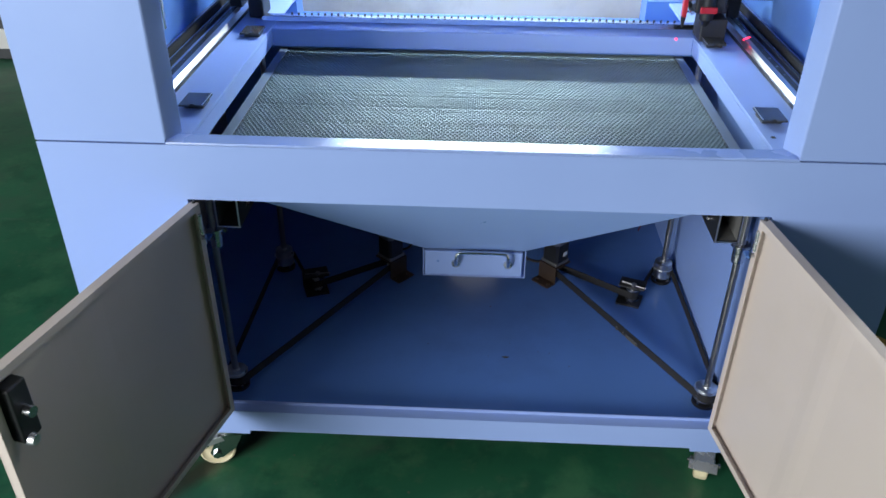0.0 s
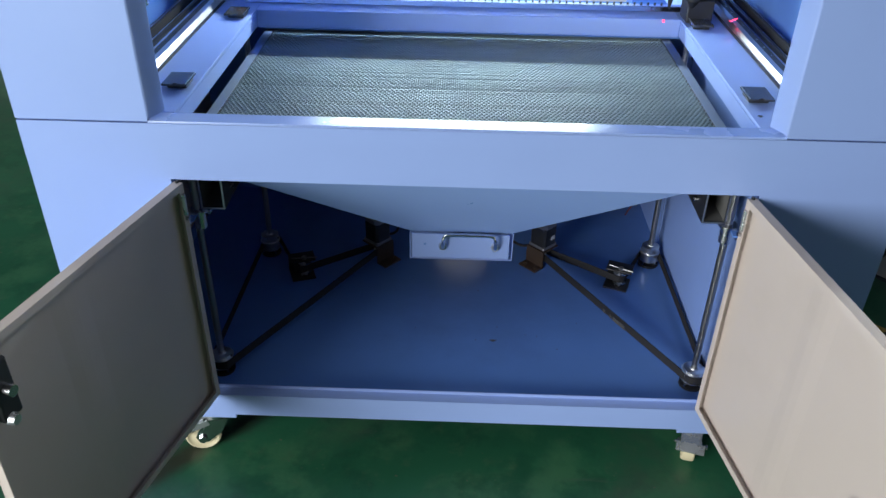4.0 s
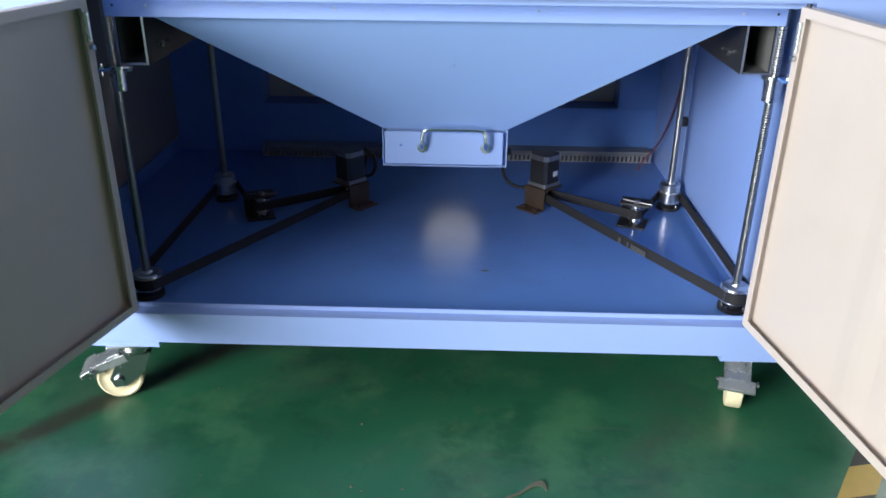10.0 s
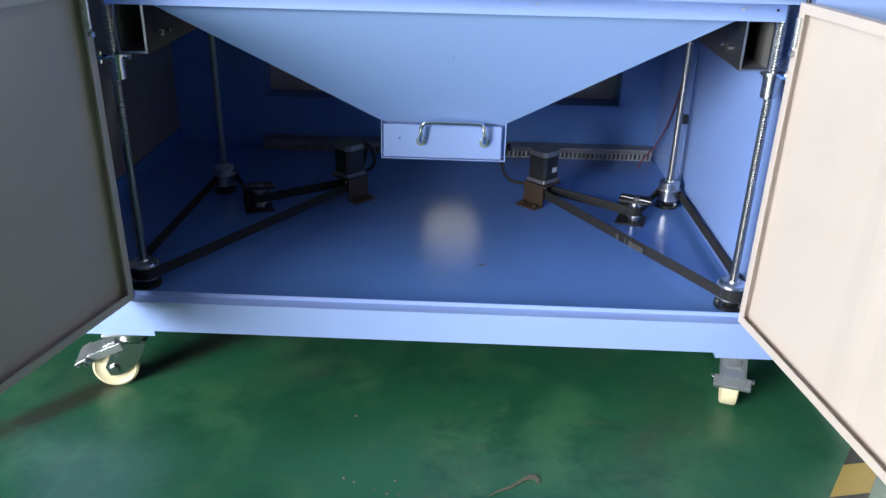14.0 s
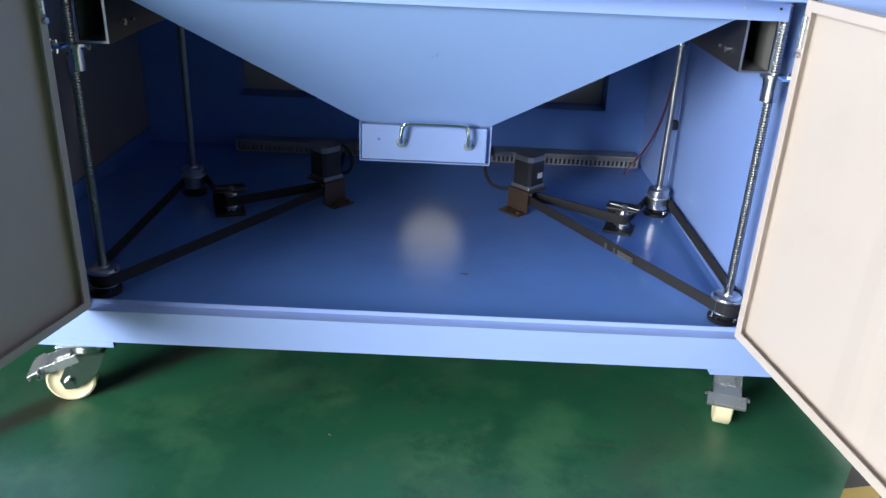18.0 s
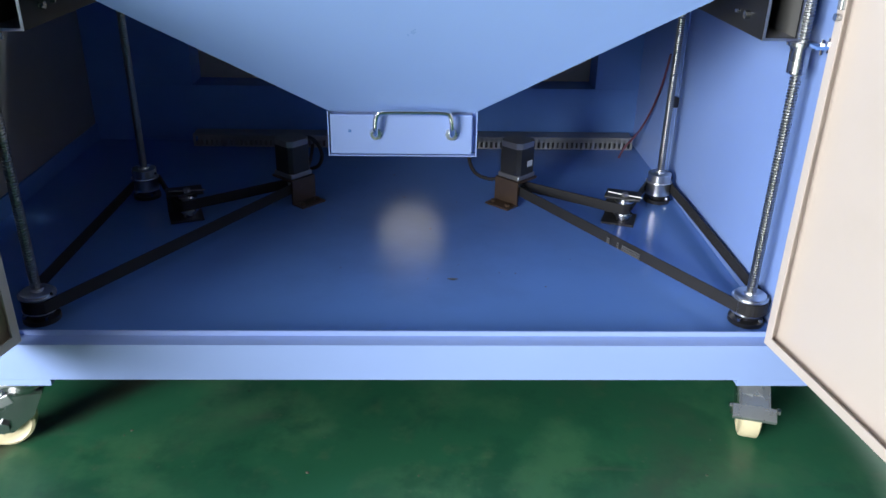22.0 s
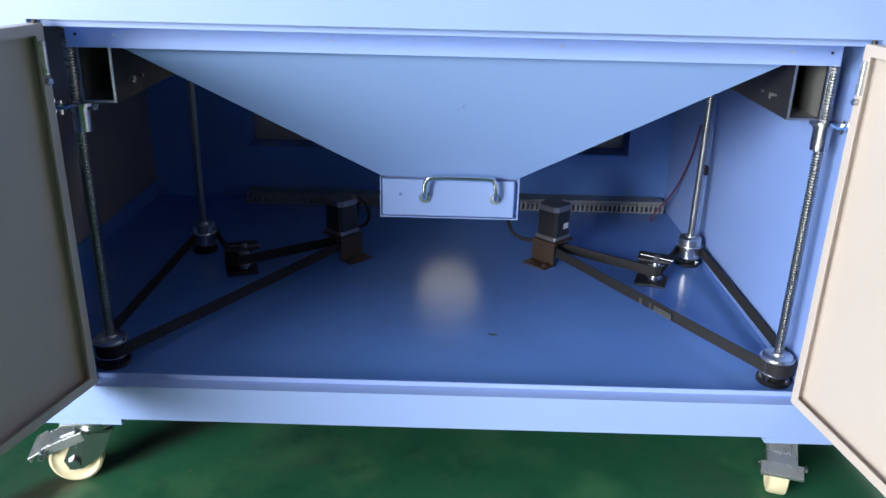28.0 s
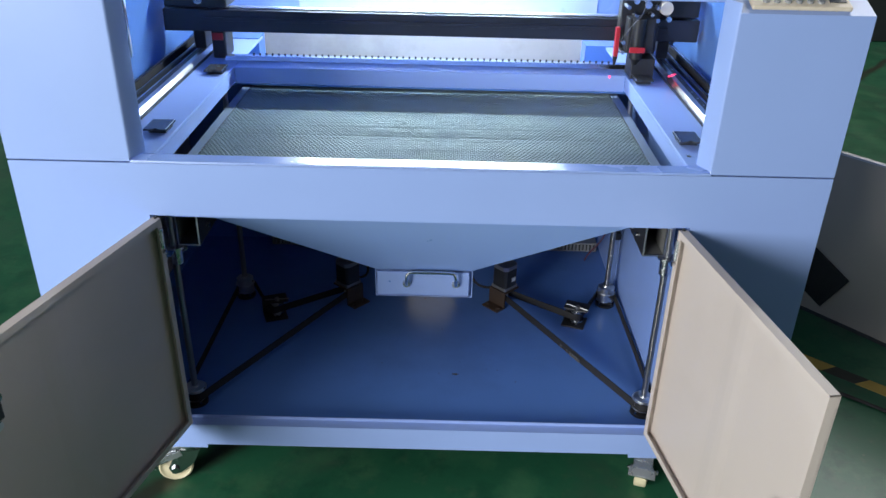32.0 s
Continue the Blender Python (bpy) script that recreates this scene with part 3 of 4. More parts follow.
def door(side, angle):
    """A folded sheet-metal door, hinged at the opening's edge; local x runs from the hinge to the free edge, y = 0 is the inner face."""
    d = new("door")
    d.parent = cutter
    d["label"] = "open beige-lined sheet metal door"
    d.matrix_basis = pose(side * 0.587, -0.004, Z_LIP + 0.004, 0, 0, angle)
    f = -side       # which way the inner face looks along local y
    L, H = 0.604, 0.591
    rib = 0.36 if side < 0 else 0.305
    y0, y1 = sorted((0.0, -f * 0.0015))
    part("door_sheet", box(B(), 0.004, L, y0 - (0.0165 if f > 0 else -0.0165), y1 - (0.0165 if f > 0 else -0.0165), 0.004, H - 0.004), BEIGE, d, "beige inner face")
    ya, yb = sorted((-f * 0.020, 0.0))
    part("rim", box(B(), 0.0, 0.0025, ya, yb, 0, H), BEIGE, d)
    part("rim", box(B(), L - 0.0025, L, ya, yb, 0, H), BEIGE, d)
    part("rim", box(B(), 0.0, L, ya, yb, 0, 0.0025), BEIGE, d)
    part("rim", box(B(), 0.0, L, ya, yb, H - 0.0025, H), BEIGE, d)
    ya, yb = sorted((-f * 0.0015, 0.0005 * f))
    for x0, x1, z0, z1 in ((0.0005, 0.016, 0.0005, H - 0.0005), (L - 0.016, L - 0.0005, 0.0005, H - 0.0005), (0.016, L - 0.016, 0.0005, 0.016), (0.016, L - 0.016, H - 0.016, H - 0.0005)):
        part("rim_flange", box(B(), x0, x1, ya, yb, z0, z1), BEIGE, d)
    part("stiffener", prism(B(), [(rib - 0.045, -f * 0.0164), (rib - 0.012, -f * 0.0146), (rib + 0.012, -f * 0.0146), (rib + 0.045, -f * 0.0164)], "z", 0.0166, H - 0.0166), BEIGE, d, "shallow folded stiffening rib")
    ya, yb = sorted((-f * 0.0225, -f * 0.0205))
    part("outer_skin", box(B(), 0.003, L - 0.003, ya, yb, 0.003, H - 0.003), BLUE, d, "blue painted outer skin")
    for z in (H - 0.047,):
        bm = B()
        rod(bm, (0.010, f * 0.002, z - 0.024), (0.010, f * 0.002, z + 0.024), 0.0055, n=14)
        box(bm, 0.003, 0.012, -f * 0.004, f * 0.003, z - 0.020, z + 0.020)
        h = part("hinge", bm, ZINC_WHITE, d, "steel pin hinge", True)
        bm = B()
        rod(bm, (0.010, f * 0.002, z - 0.034), (0.010, f * 0.009, z - 0.034), 0.0048, n=12)
        part("hinge_screw", bm, STEEL, h)
    bm = B()
    rod(bm, (0.004, -f * 0.010, H), (0.004, -f * 0.010, H + 0.005), 0.004, n=12)
    part("hinge_pin", bm, BLACK, d)
    if side < 0:
        ya, yb = sorted((-f * 0.014, f * 0.014))
        k = part("latch", box(B(), L - 0.064, L - 0.024, ya, yb, 0.448, 0.562, 0.004), BLACK, d, "black cam latch with a chrome cylinder")
        bm = B()
        rod(bm, (L - 0.044, f * 0.012, 0.508), (L - 0.044, f * 0.030, 0.508), 0.010, n=16)
        part("lock_cylinder", bm, STEEL, k, "", True)
        bm = B()
        rod(bm, (L - 0.038, f * 0.010, 0.450), (L - 0.038, f * 0.024, 0.450), 0.012, 0.009, n=16)
        part("cam", bm, ZINC_WHITE, k)
    else:
        bm = B()
        rod(bm, (L - 0.056, -f * 0.0165, 0.292), (L - 0.056, f * 0.004, 0.292), 0.016, 0.0145, n=6)
        rod(bm, (L - 0.056, f * 0.004, 0.292), (L - 0.056, f * 0.010, 0.292), 0.009, n=16)
        part("lock_nut", bm, CHROME, d, "chrome lock nut")
    return d


door(-1, -104.5)
door(1, -81)

# ---- lift table ----
DZ0 = 0.447      # underside of the scrap drawer
TZ = DZ0 + 0.258 # underside of the table's carrying tubes
lift = thing("lift_table", "honeycomb cutting table with a blue scrap hopper hanging below, partly raised", "lift table")
LT = TZ + 0.093   # underside of the front lip
bm = prism(B(), [(0.100, LT), (0.100, LT + 0.040), (0.128, LT + 0.040), (0.128, LT + 0.038), (0.103, LT + 0.038), (0.103, LT)], "x", -0.606, 0.606)
lip = part("front_lip", bm, BLUE, lift, "blue folded front rail with small bolt holes")
for x in (-0.590, -0.53, -0.19, 0.17, 0.53, 0.590):
    bm = B()
    rod(bm, (x, 0.0988, LT + 0.020), (x, 0.101, LT + 0.020), 0.0024, n=12)
    part("bolt", bm, BLACK if abs(x) > 0.58 else ZINC_WHITE, lip)
# slotted rail behind the lip: top and bottom flange with uprights between
slot = part("slotted_rail", box(B(), -0.60, 0.60, 0.130, 0.134, LT + 0.052, LT + 0.064), BLUE, lift, "blue rail pierced by a row of slots")
pbox("rail_foot", BLUE, slot, -0.60, 0.60, 0.130, 0.134, LT + 0.030, LT + 0.0395)
for k in range(21):
    x = -0.600 + k * 0.0592
    pbox("slot_bridge", BLUE, slot, x, x + 0.016, 0.130, 0.134, LT + 0.0395, LT + 0.052)
# black sheet stands for the shade seen through the slots
pbox("slot_shade", BLACK, slot, -0.60, 0.60, 0.15, 0.155, LT + 0.03, LT + 0.060)
plate = pbox("cable_plate", ALU, lift, -0.045, 0.052, 0.126, 0.1295, LT + 0.044, LT + 0.058, 0.001, "small bright plate with black screws")
for k in range(5):
    bm = B()
    rod(bm, (-0.034 + k * 0.019, 0.1235, LT + 0.052), (-0.034 + k * 0.019, 0.1262, LT + 0.052), 0.0035, n=10)
    part("plate_screw", bm, BLACK, plate)
for x in (-0.565, -0.390, -0.212, 0.040, 0.270, 0.500):
    part("gusset", prism(B(), [(0.104, LT + 0.040), (0.129, LT + 0.040), (0.129, LT + 0.060)], "x", x, x + 0.003), WHITE, lift)
T0, T1 = 0.105, 0.970       # honeycomb frame
HZ0 = LT + 0.064
HTOP = HZ0 + 0.030
for n_, x0, x1, y0, y1 in (("comb_frame_front", -0.594, 0.594, T0, T0 + 0.016), ("comb_frame_back", -0.594, 0.594, T1 - 0.016, T1),
                           ("comb_frame_side", -0.6025, -0.577, T0 + 0.016, T1 - 0.016), ("comb_frame_side", 0.577, 0.6025, T0 + 0.016, T1 - 0.016)):
    fr = pbox(n_, BLACK, lift, x0, x1, y0, y1, HZ0, HTOP - 0.003, 0.001, "black steel frame round the honeycomb")
    pbox("edge_trim", COMB_EDGE if "side" in n_ else ALU, fr, x0 + 0.001, x1 - 0.001, y0 + 0.001, y1 - 0.001, HTOP - 0.003, HTOP - 0.001)
for s in (-1, 1):
    bm = B()
    rod(bm, (s * 0.588, T0 - 0.003, HZ0 + 0.014), (s * 0.588, T0 + 0.001, HZ0 + 0.014), 0.007, n=14)
    part("frame_screw", bm, STEEL, lift)


def honeycomb(x0, x1, y0, y1, ztop, depth, pitch, wall):
    """Hexagon cells side by side: a flat rim on top and the walls below it."""
    verts, faces = [], []
    r_out, r_in = pitch / math.sqrt(3), (pitch - wall) / math.sqrt(3)
    row, y = 0, y0 + r_out
    while y < y1 - r_out * 0.6:
        lean, sink = random.uniform(-0.0012, 0.0012), random.choice((0.0, 0.0, 0.0006, 0.0014))
        x = x0 + pitch / 2 + (pitch / 2 if row % 2 else 0)
        while x < x1 - pitch * 0.4:
            v = len(verts)
            jx, jy = random.uniform(-0.0006, 0.0006), lean + random.uniform(-0.0005, 0.0005)
            for r, z, j in ((r_out, ztop - sink, 0), (r_in, ztop - sink, 1), (r_in, ztop - depth, 1)):
                for k in range(6):
                    a = math.pi / 6 + k * math.pi / 3
                    verts.append((x + r * math.cos(a) + j * jx, y + r * math.sin(a) + j * jy, z))
            for k in range(6):
                q = (k + 1) % 6
                faces.append((v + k, v + q, v + 6 + q, v + 6 + k))
                faces.append((v + 6 + k, v + 6 + q, v + 12 + q, v + 12 + k))
            x += pitch
        y += r_out * 1.5
        row += 1
    me = bpy.data.meshes.new("honeycomb")
    me.from_pydata(verts, [], faces)
    me.materials.append(COMB)
    ob = new("honeycomb", me)
    ob.parent = lift
    return tagged(ob, "grey aluminium honeycomb of small open cells", kind="stuff")


honeycomb(-0.577, 0.577, T0 + 0.016, T1 - 0.016, HTOP - 0.0015, 0.020, 0.0112, 0.0026)
pbox("under_tray", BLACK, lift, -0.584, 0.584, 0.16, T1 - 0.018, HZ0 - 0.012, HZ0 - 0.006)
# carrying tubes
for s in (-1, 1):
    a, b = sorted((s * 0.550, s * 0.6060))
    bm = B()
    o, i = [(a, TZ), (b, TZ), (b, LT), (a, LT)], [(a + .004, TZ + .004), (b - .004, TZ + .004), (b - .004, LT - .004), (a + .004, LT - .004)]
    ov = [[bm.verts.new((p[0], y, p[1])) for p in o] for y in (0.132, 0.83)]
    iv = [[bm.verts.new((p[0], y, p[1])) for p in i] for y in (0.132, 0.83)]
    for k in range(4):
        q = (k + 1) % 4
        bm.faces.new((ov[0][k], ov[0][q], ov[1][q], ov[1][k]))
        bm.faces.new((iv[0][k], iv[1][k], iv[1][q], iv[0][q]))
        for e in (0, 1):
            bm.faces.new((ov[e][k], iv[e][k], iv[e][q], ov[e][q]))
    bmesh.ops.recalc_face_normals(bm, faces=bm.faces[:])
    t = part("carrying_tube", bm, BLACK_TUBE, lift, "black square tube with a bare cut end")
    bm = B()
    for k in range(4):
        q = (k + 1) % 4
        vs = [bm.verts.new((p[0], 0.1295, p[1])) for p in (o[k], i[k], i[q], o[q])]
        bm.faces.new(vs)
    ex = bmesh.ops.extrude_face_region(bm, geom=bm.faces[:])
    bmesh.ops.translate(bm, vec=(0, 0.0012, 0), verts=[v for v in ex["geom"] if isinstance(v, bmesh.types.BMVert)])
    bmesh.ops.recalc_face_normals(bm, faces=bm.faces[:])
    part("cut_end", bm, ALU, t, "bright bare metal end")
    bm = B()
    lv = [[bm.verts.new((p[0] + (0.0006 if p[0] < (a + b) / 2 else -0.0006), y, p[1] + (0.0006 if p[1] < TZ + 0.05 else -0.0006))) for p in i] for y in (0.134, 0.82)]
    for k in range(4):
        bm.faces.new((lv[0][k], lv[1][k], lv[1][(k + 1) % 4], lv[0][(k + 1) % 4]))
    bm.faces.new(lv[1])
    part("tube_bore", bm, BORE, t, "dull bare steel inside of the tube")
    for y in (0.195, 0.235):
        bm = B()
        r_ = 0.0065 if y < 0.2 else 0.0028
        rod(bm, (s * 0.5497, y, TZ + 0.028), (s * 0.542, y, TZ + 0.028), r_, n=8)
        part("tube_bolt", bm, STEEL, t)
    for y in (0.130, 0.700):
        bm = B()
        rod(bm, (s * (0.612 if y < 0.4 else 0.605), y, TZ - 0.048), (s * (0.612 if y < 0.4 else 0.605), y, TZ - 0.002), 0.0145, n=24)
        rod(bm, (s * (0.612 if y < 0.4 else 0.605), y, TZ - 0.0055), (s * (0.612 if y < 0.4 else 0.605), y, TZ - 0.0005), 0.022, n=24)
        box(bm, s * 0.598 - 0.002, s * 0.598 + 0.014, y - 0.005, y + 0.005, TZ - 0.012, TZ - 0.002, 0.001)
        part("screw_nut", bm, STEEL, lift, "plated lead screw nut", True)
# scrap hopper
DX0, DX1, DY = -0.134, 0.136, 0.350
DZ1 = DZ0 + 0.081
hx, hy0, hy1 = 0.530, 0.118, 0.82
top = [(-hx, hy0, LT), (hx, hy0, LT), (hx, hy1, LT), (-hx, hy1, LT)]
bot = [(DX0, DY, DZ1), (DX1, DY, DZ1), (DX1, DY + 0.22, DZ1), (DX0, DY + 0.22, DZ1)]
for k, n_ in enumerate(("hopper_front", "hopper_side", "hopper_back", "hopper_side")):
    q = (k + 1) % 4
    bm = B()
    f = bm.faces.new([bm.verts.new(p) for p in (top[k], top[q], bot[q], bot[k])])
    ex = bmesh.ops.extrude_face_region(bm, geom=[f])
    nrm = (Vector(top[q]) - Vector(top[k])).cross(Vector(bot[k]) - Vector(top[k])).normalized()
    bmesh.ops.translate(bm, vec=nrm * 0.0015, verts=[v for v in ex["geom"] if isinstance(v, bmesh.types.BMVert)])
    bmesh.ops.recalc_face_normals(bm, faces=bm.faces[:])
    part(n_, bm, HOPPER, lift, "blue sheet metal hopper slope")
pbox("drawer_case", BLUE, lift, DX0 - 0.003, DX1 + 0.003, DY + 0.012, DY + 0.22, DZ0, DZ1 - 0.001)
for a in ((DX0 - 0.003, DX0 - 0.001, DZ0 - 0.002, DZ1), (DX1 + 0.0015, DX1 + 0.0035, DZ0 - 0.002, DZ1), (DX0 - 0.003, DX1 + 0.0035, DZ0 - 0.004, DZ0 - 0.002)):
    pbox("drawer_case_lip", BLUE, lift, a[0], a[1], DY - 0.004, DY + 0.012, a[2], a[3])
drawer = pbox("drawer", BLUE, lift, DX0 + 0.002, DX1 - 0.006, DY - 0.006, DY + 0.010, DZ0 + 0.001, DZ1 - 0.005, 0.0015, "blue scrap drawer")
hz, cx, hw = DZ0 + 0.040, 0.022, 0.070
bow = [(cx - hw, DY - 0.006, hz), (cx - hw, DY - 0.016, hz + 0.001), (cx - hw, DY - 0.024, hz + 0.010), (cx - hw + 0.001, DY - 0.027, hz + 0.030), (cx - hw + 0.004, DY - 0.027, hz + 0.040), (cx - hw + 0.014, DY - 0.027, hz + 0.046),
       (cx, DY - 0.027, hz + 0.047), (cx + hw - 0.014, DY - 0.027, hz + 0.046), (cx + hw - 0.004, DY - 0.027, hz + 0.040), (cx + hw - 0.001, DY - 0.027, hz + 0.030), (cx + hw, DY - 0.024, hz + 0.010), (cx + hw, DY - 0.016, hz + 0.001), (cx + hw, DY - 0.006, hz)]
handle = part("handle", tube(B(), smooth_path(bow, 4), 0.0050, 12), CHROME, drawer, "chrome bow handle", True)
for s in (-1, 1):
    bm = B()
    rod(bm, (cx + s * hw, DY - 0.0125, hz), (cx + s * hw, DY - 0.006, hz), 0.010, 0.012, 16)
    part("drawer_rose", bm, ZINC_WHITE, drawer, "", True)
bm = B()
rod(bm, (DX0 + 0.038, DY - 0.0075, DZ0 + 0.045), (DX0 + 0.038, DY - 0.0055, DZ0 + 0.045), 0.003, n=10)
part("rivet", bm, BLUE_IN, drawer)

# ---- lift drive ----
BZ = 0.251


def lead_screw(collar):
    ob = thing("lead_screw", "upright bright steel lead screw in a bearing foot", "lead screw", "four lead screws of the lift")
    bm = B()
    r0, r1, pitch, n = 0.0060, 0.0087, 0.0049, 14
    z, rings = Z_FLOOR + 0.05, []
    while z < 0.97:
        for dz, r in ((0, r1), (0.0013, r1), (0.0024, r0), (0.0038, r0)):
            rings.append([bm.verts.new((r * math.cos(2 * math.pi * k / n), r * math.sin(2 * math.pi * k / n), z + dz)) for k in range(n)])
        z += pitch
    for q0, q1 in zip(rings, rings[1:]):
        for k in range(n):
            bm.faces.new((q0[k], q0[(k + 1) % n], q1[(k + 1) % n], q1[k]))
    bm.faces.new(rings[0][::-1])
    bm.faces.new(rings[-1])
    part("threaded_rod", bm, SCREW, ob)
    bm = B()
    rod(bm, (0, 0, Z_FLOOR), (0, 0, Z_FLOOR + 0.008), 0.031, n=28)
    rod(bm, (0, 0, Z_FLOOR + 0.009), (0, 0, Z_FLOOR + 0.034), 0.020, n=28)
    part("bearing_foot", bm, BLACK, ob, "", True)
    for a in range(4):
        bm = B()
        x, y = 0.0255 * math.cos(a * math.pi / 2 + 0.7), 0.0255 * math.sin(a * math.pi / 2 + 0.7)
        rod(bm, (x, y, Z_FLOOR + 0.009), (x, y, Z_FLOOR + 0.015), 0.0045, n=6)
        part("foot_bolt", bm, STEEL, ob)
    bm = B()
    rod(bm, (0, 0, BZ - 0.013), (0, 0, BZ + 0.013), 0.0275, n=28)
    rod(bm, (0, 0, BZ + 0.013), (0, 0, BZ + 0.015), 0.031, n=28)
    rod(bm, (0, 0, BZ - 0.015), (0, 0, BZ - 0.013), 0.029, n=28)
    part("pulley", bm, ALU, ob, "aluminium belt pulley", True)
    bm = B()
    rod(bm, (0, 0, BZ + 0.015), (0, 0, BZ + 0.015 + collar), 0.027, n=32)
    rod(bm, (0, 0, BZ + 0.015 + collar), (0, 0, BZ + 0.017 + collar), 0.027, 0.0245, 32)
    rod(bm, (0, 0, BZ + 0.017 + collar), (0, 0, BZ + 0.021 + collar), 0.012, n=20)
    hub = part("collar", bm, ALU, ob, "turned aluminium collar", True)
    bm = B()
    rod(bm, (0.026, -0.006, BZ + 0.015 + collar / 2), (0.0285, -0.0065, BZ + 0.015 + collar / 2), 0.003, n=8)
    part("grub_screw", bm, BLACK, hub)
    return ob


for collar, spots in ((0.004, ((-0.618, 0.130), (0.613, 0.130))), (0.020, ((-0.612, 0.702), (0.605, 0.700)))):
    first = lead_screw(collar)
    first.matrix_world = pose(*spots[0], 0)
    copy_thing(first, pose(*spots[1], 0))


def stepper(x, turn):
    ob = thing("stepper_motor", "black stepper motor with silver ends on a brown zinc bracket", "motor", "two lift motors", at=pose(x, 0.700, 0, 0, 0, turn))
    m0, m1 = Z_FLOOR + 0.060, Z_FLOOR + 0.150
    part("motor_body", prism(B(), [(-0.0305, -0.023), (-0.023, -0.0305), (0.023, -0.0305), (0.0305, -0.023), (0.0305, 0.023), (0.023, 0.0305), (-0.023, 0.0305), (-0.0305, 0.023)], "z", m0 + 0.012, m1 - 0.014), BLACK, ob)
    pbox("end_flange", CAP, ob, -0.0312, 0.0312, -0.0312, 0.0312, m0, m0 + 0.012, 0.003)
    cap = part("end_cap", prism(B(), [(-0.0315, -0.021), (-0.021, -0.0315), (0.021, -0.0315), (0.0315, -0.021), (0.0315, 0.021), (0.021, 0.0315), (-0.021, 0.0315), (-0.0315, 0.021)], "z", m1 - 0.014, m1), CAP, ob)
    for a, b in ((-1, -1), (-1, 1), (1, -1), (1, 1)):
        bm = B()
        rod(bm, (a * 0.022, b * 0.022, m0 + 0.012), (a * 0.022, b * 0.022, m0 + 0.016), 0.0035, n=8)
        part("motor_screw", bm, STEEL, ob)
    pbox("motor_label", WHITE, ob, 0.000, 0.018, -0.0312, -0.0306, m0 + 0.030, m0 + 0.044)
    bm = B()
    box(bm, -0.036, 0.036, -0.034, 0.034, m0 - 0.005, m0 - 0.0005)
    box(bm, -0.036, -0.031, -0.034, 0.034, Z_FLOOR, m0 - 0.005)
    box(bm, -0.070, -0.031, -0.034, 0.034, Z_FLOOR, Z_FLOOR + 0.004)
    part("bracket", bm, ZINC, ob, "brown zinc plated bracket")
    for y in (-0.022, 0.022):
        bm = B()
        rod(bm, (-0.055, y, Z_FLOOR + 0.004), (-0.055, y, Z_FLOOR + 0.010), 0.006, n=6)
        part("bracket_bolt", bm, ZINC, ob)
    bm = B()
    rod(bm, (0, 0, BZ - 0.013), (0, 0, m0 - 0.005), 0.014, n=24)
    part("drive_pulley", bm, ALU, ob, "", True)
    return ob


stepper(-0.264, 138)
stepper(0.262, 45)


def tensioner(x, y, turn):
    ob = thing("belt_tensioner", "black belt tensioner with a steel roller", "belt tensioner", "two belt tensioners", at=pose(x, y, 0, 0, 0, turn))
    pbox("base_plate", BLACK, ob, -0.036, 0.036, -0.042, 0.030, Z_FLOOR, Z_FLOOR + 0.005, 0.001)
    pbox("upright", BLACK, ob, -0.036, 0.020, 0.020, 0.026, Z_FLOOR + 0.005, Z_FLOOR + 0.056)
    pbox("top_plate", BLACK, ob, -0.036, 0.042, -0.026, 0.026, Z_FLOOR + 0.056, Z_FLOOR + 0.061, 0.001)
    bm = B()
    rod(bm, (0.008, -0.014, Z_FLOOR + 0.006), (0.008, -0.014, Z_FLOOR + 0.056), 0.015, n=24)
    rod(bm, (0.008, -0.014, Z_FLOOR + 0.018), (0.008, -0.014, Z_FLOOR + 0.021), 0.021, n=24)
    rod(bm, (0.008, -0.014, Z_FLOOR + 0.050), (0.008, -0.014, Z_FLOOR + 0.053), 0.021, n=24)
    part("roller", bm, STEEL, ob, "bright steel roller", True)
    bm = B()
    rod(bm, (0.008, -0.014, Z_FLOOR + 0.061), (0.008, -0.014, Z_FLOOR + 0.069), 0.008, n=6)
    part("roller_bolt", bm, CAP, ob)
    bm = B()
    rod(bm, (-0.030, -0.006, Z_FLOOR + 0.064), (0.046, -0.020, Z_FLOOR + 0.064), 0.0018, n=8)
    part("adjusting_rod", bm, CAP, ob)
    return ob


tensioner(0.489, 0.586, -20)
tensioner(-0.492, 0.587, 20)


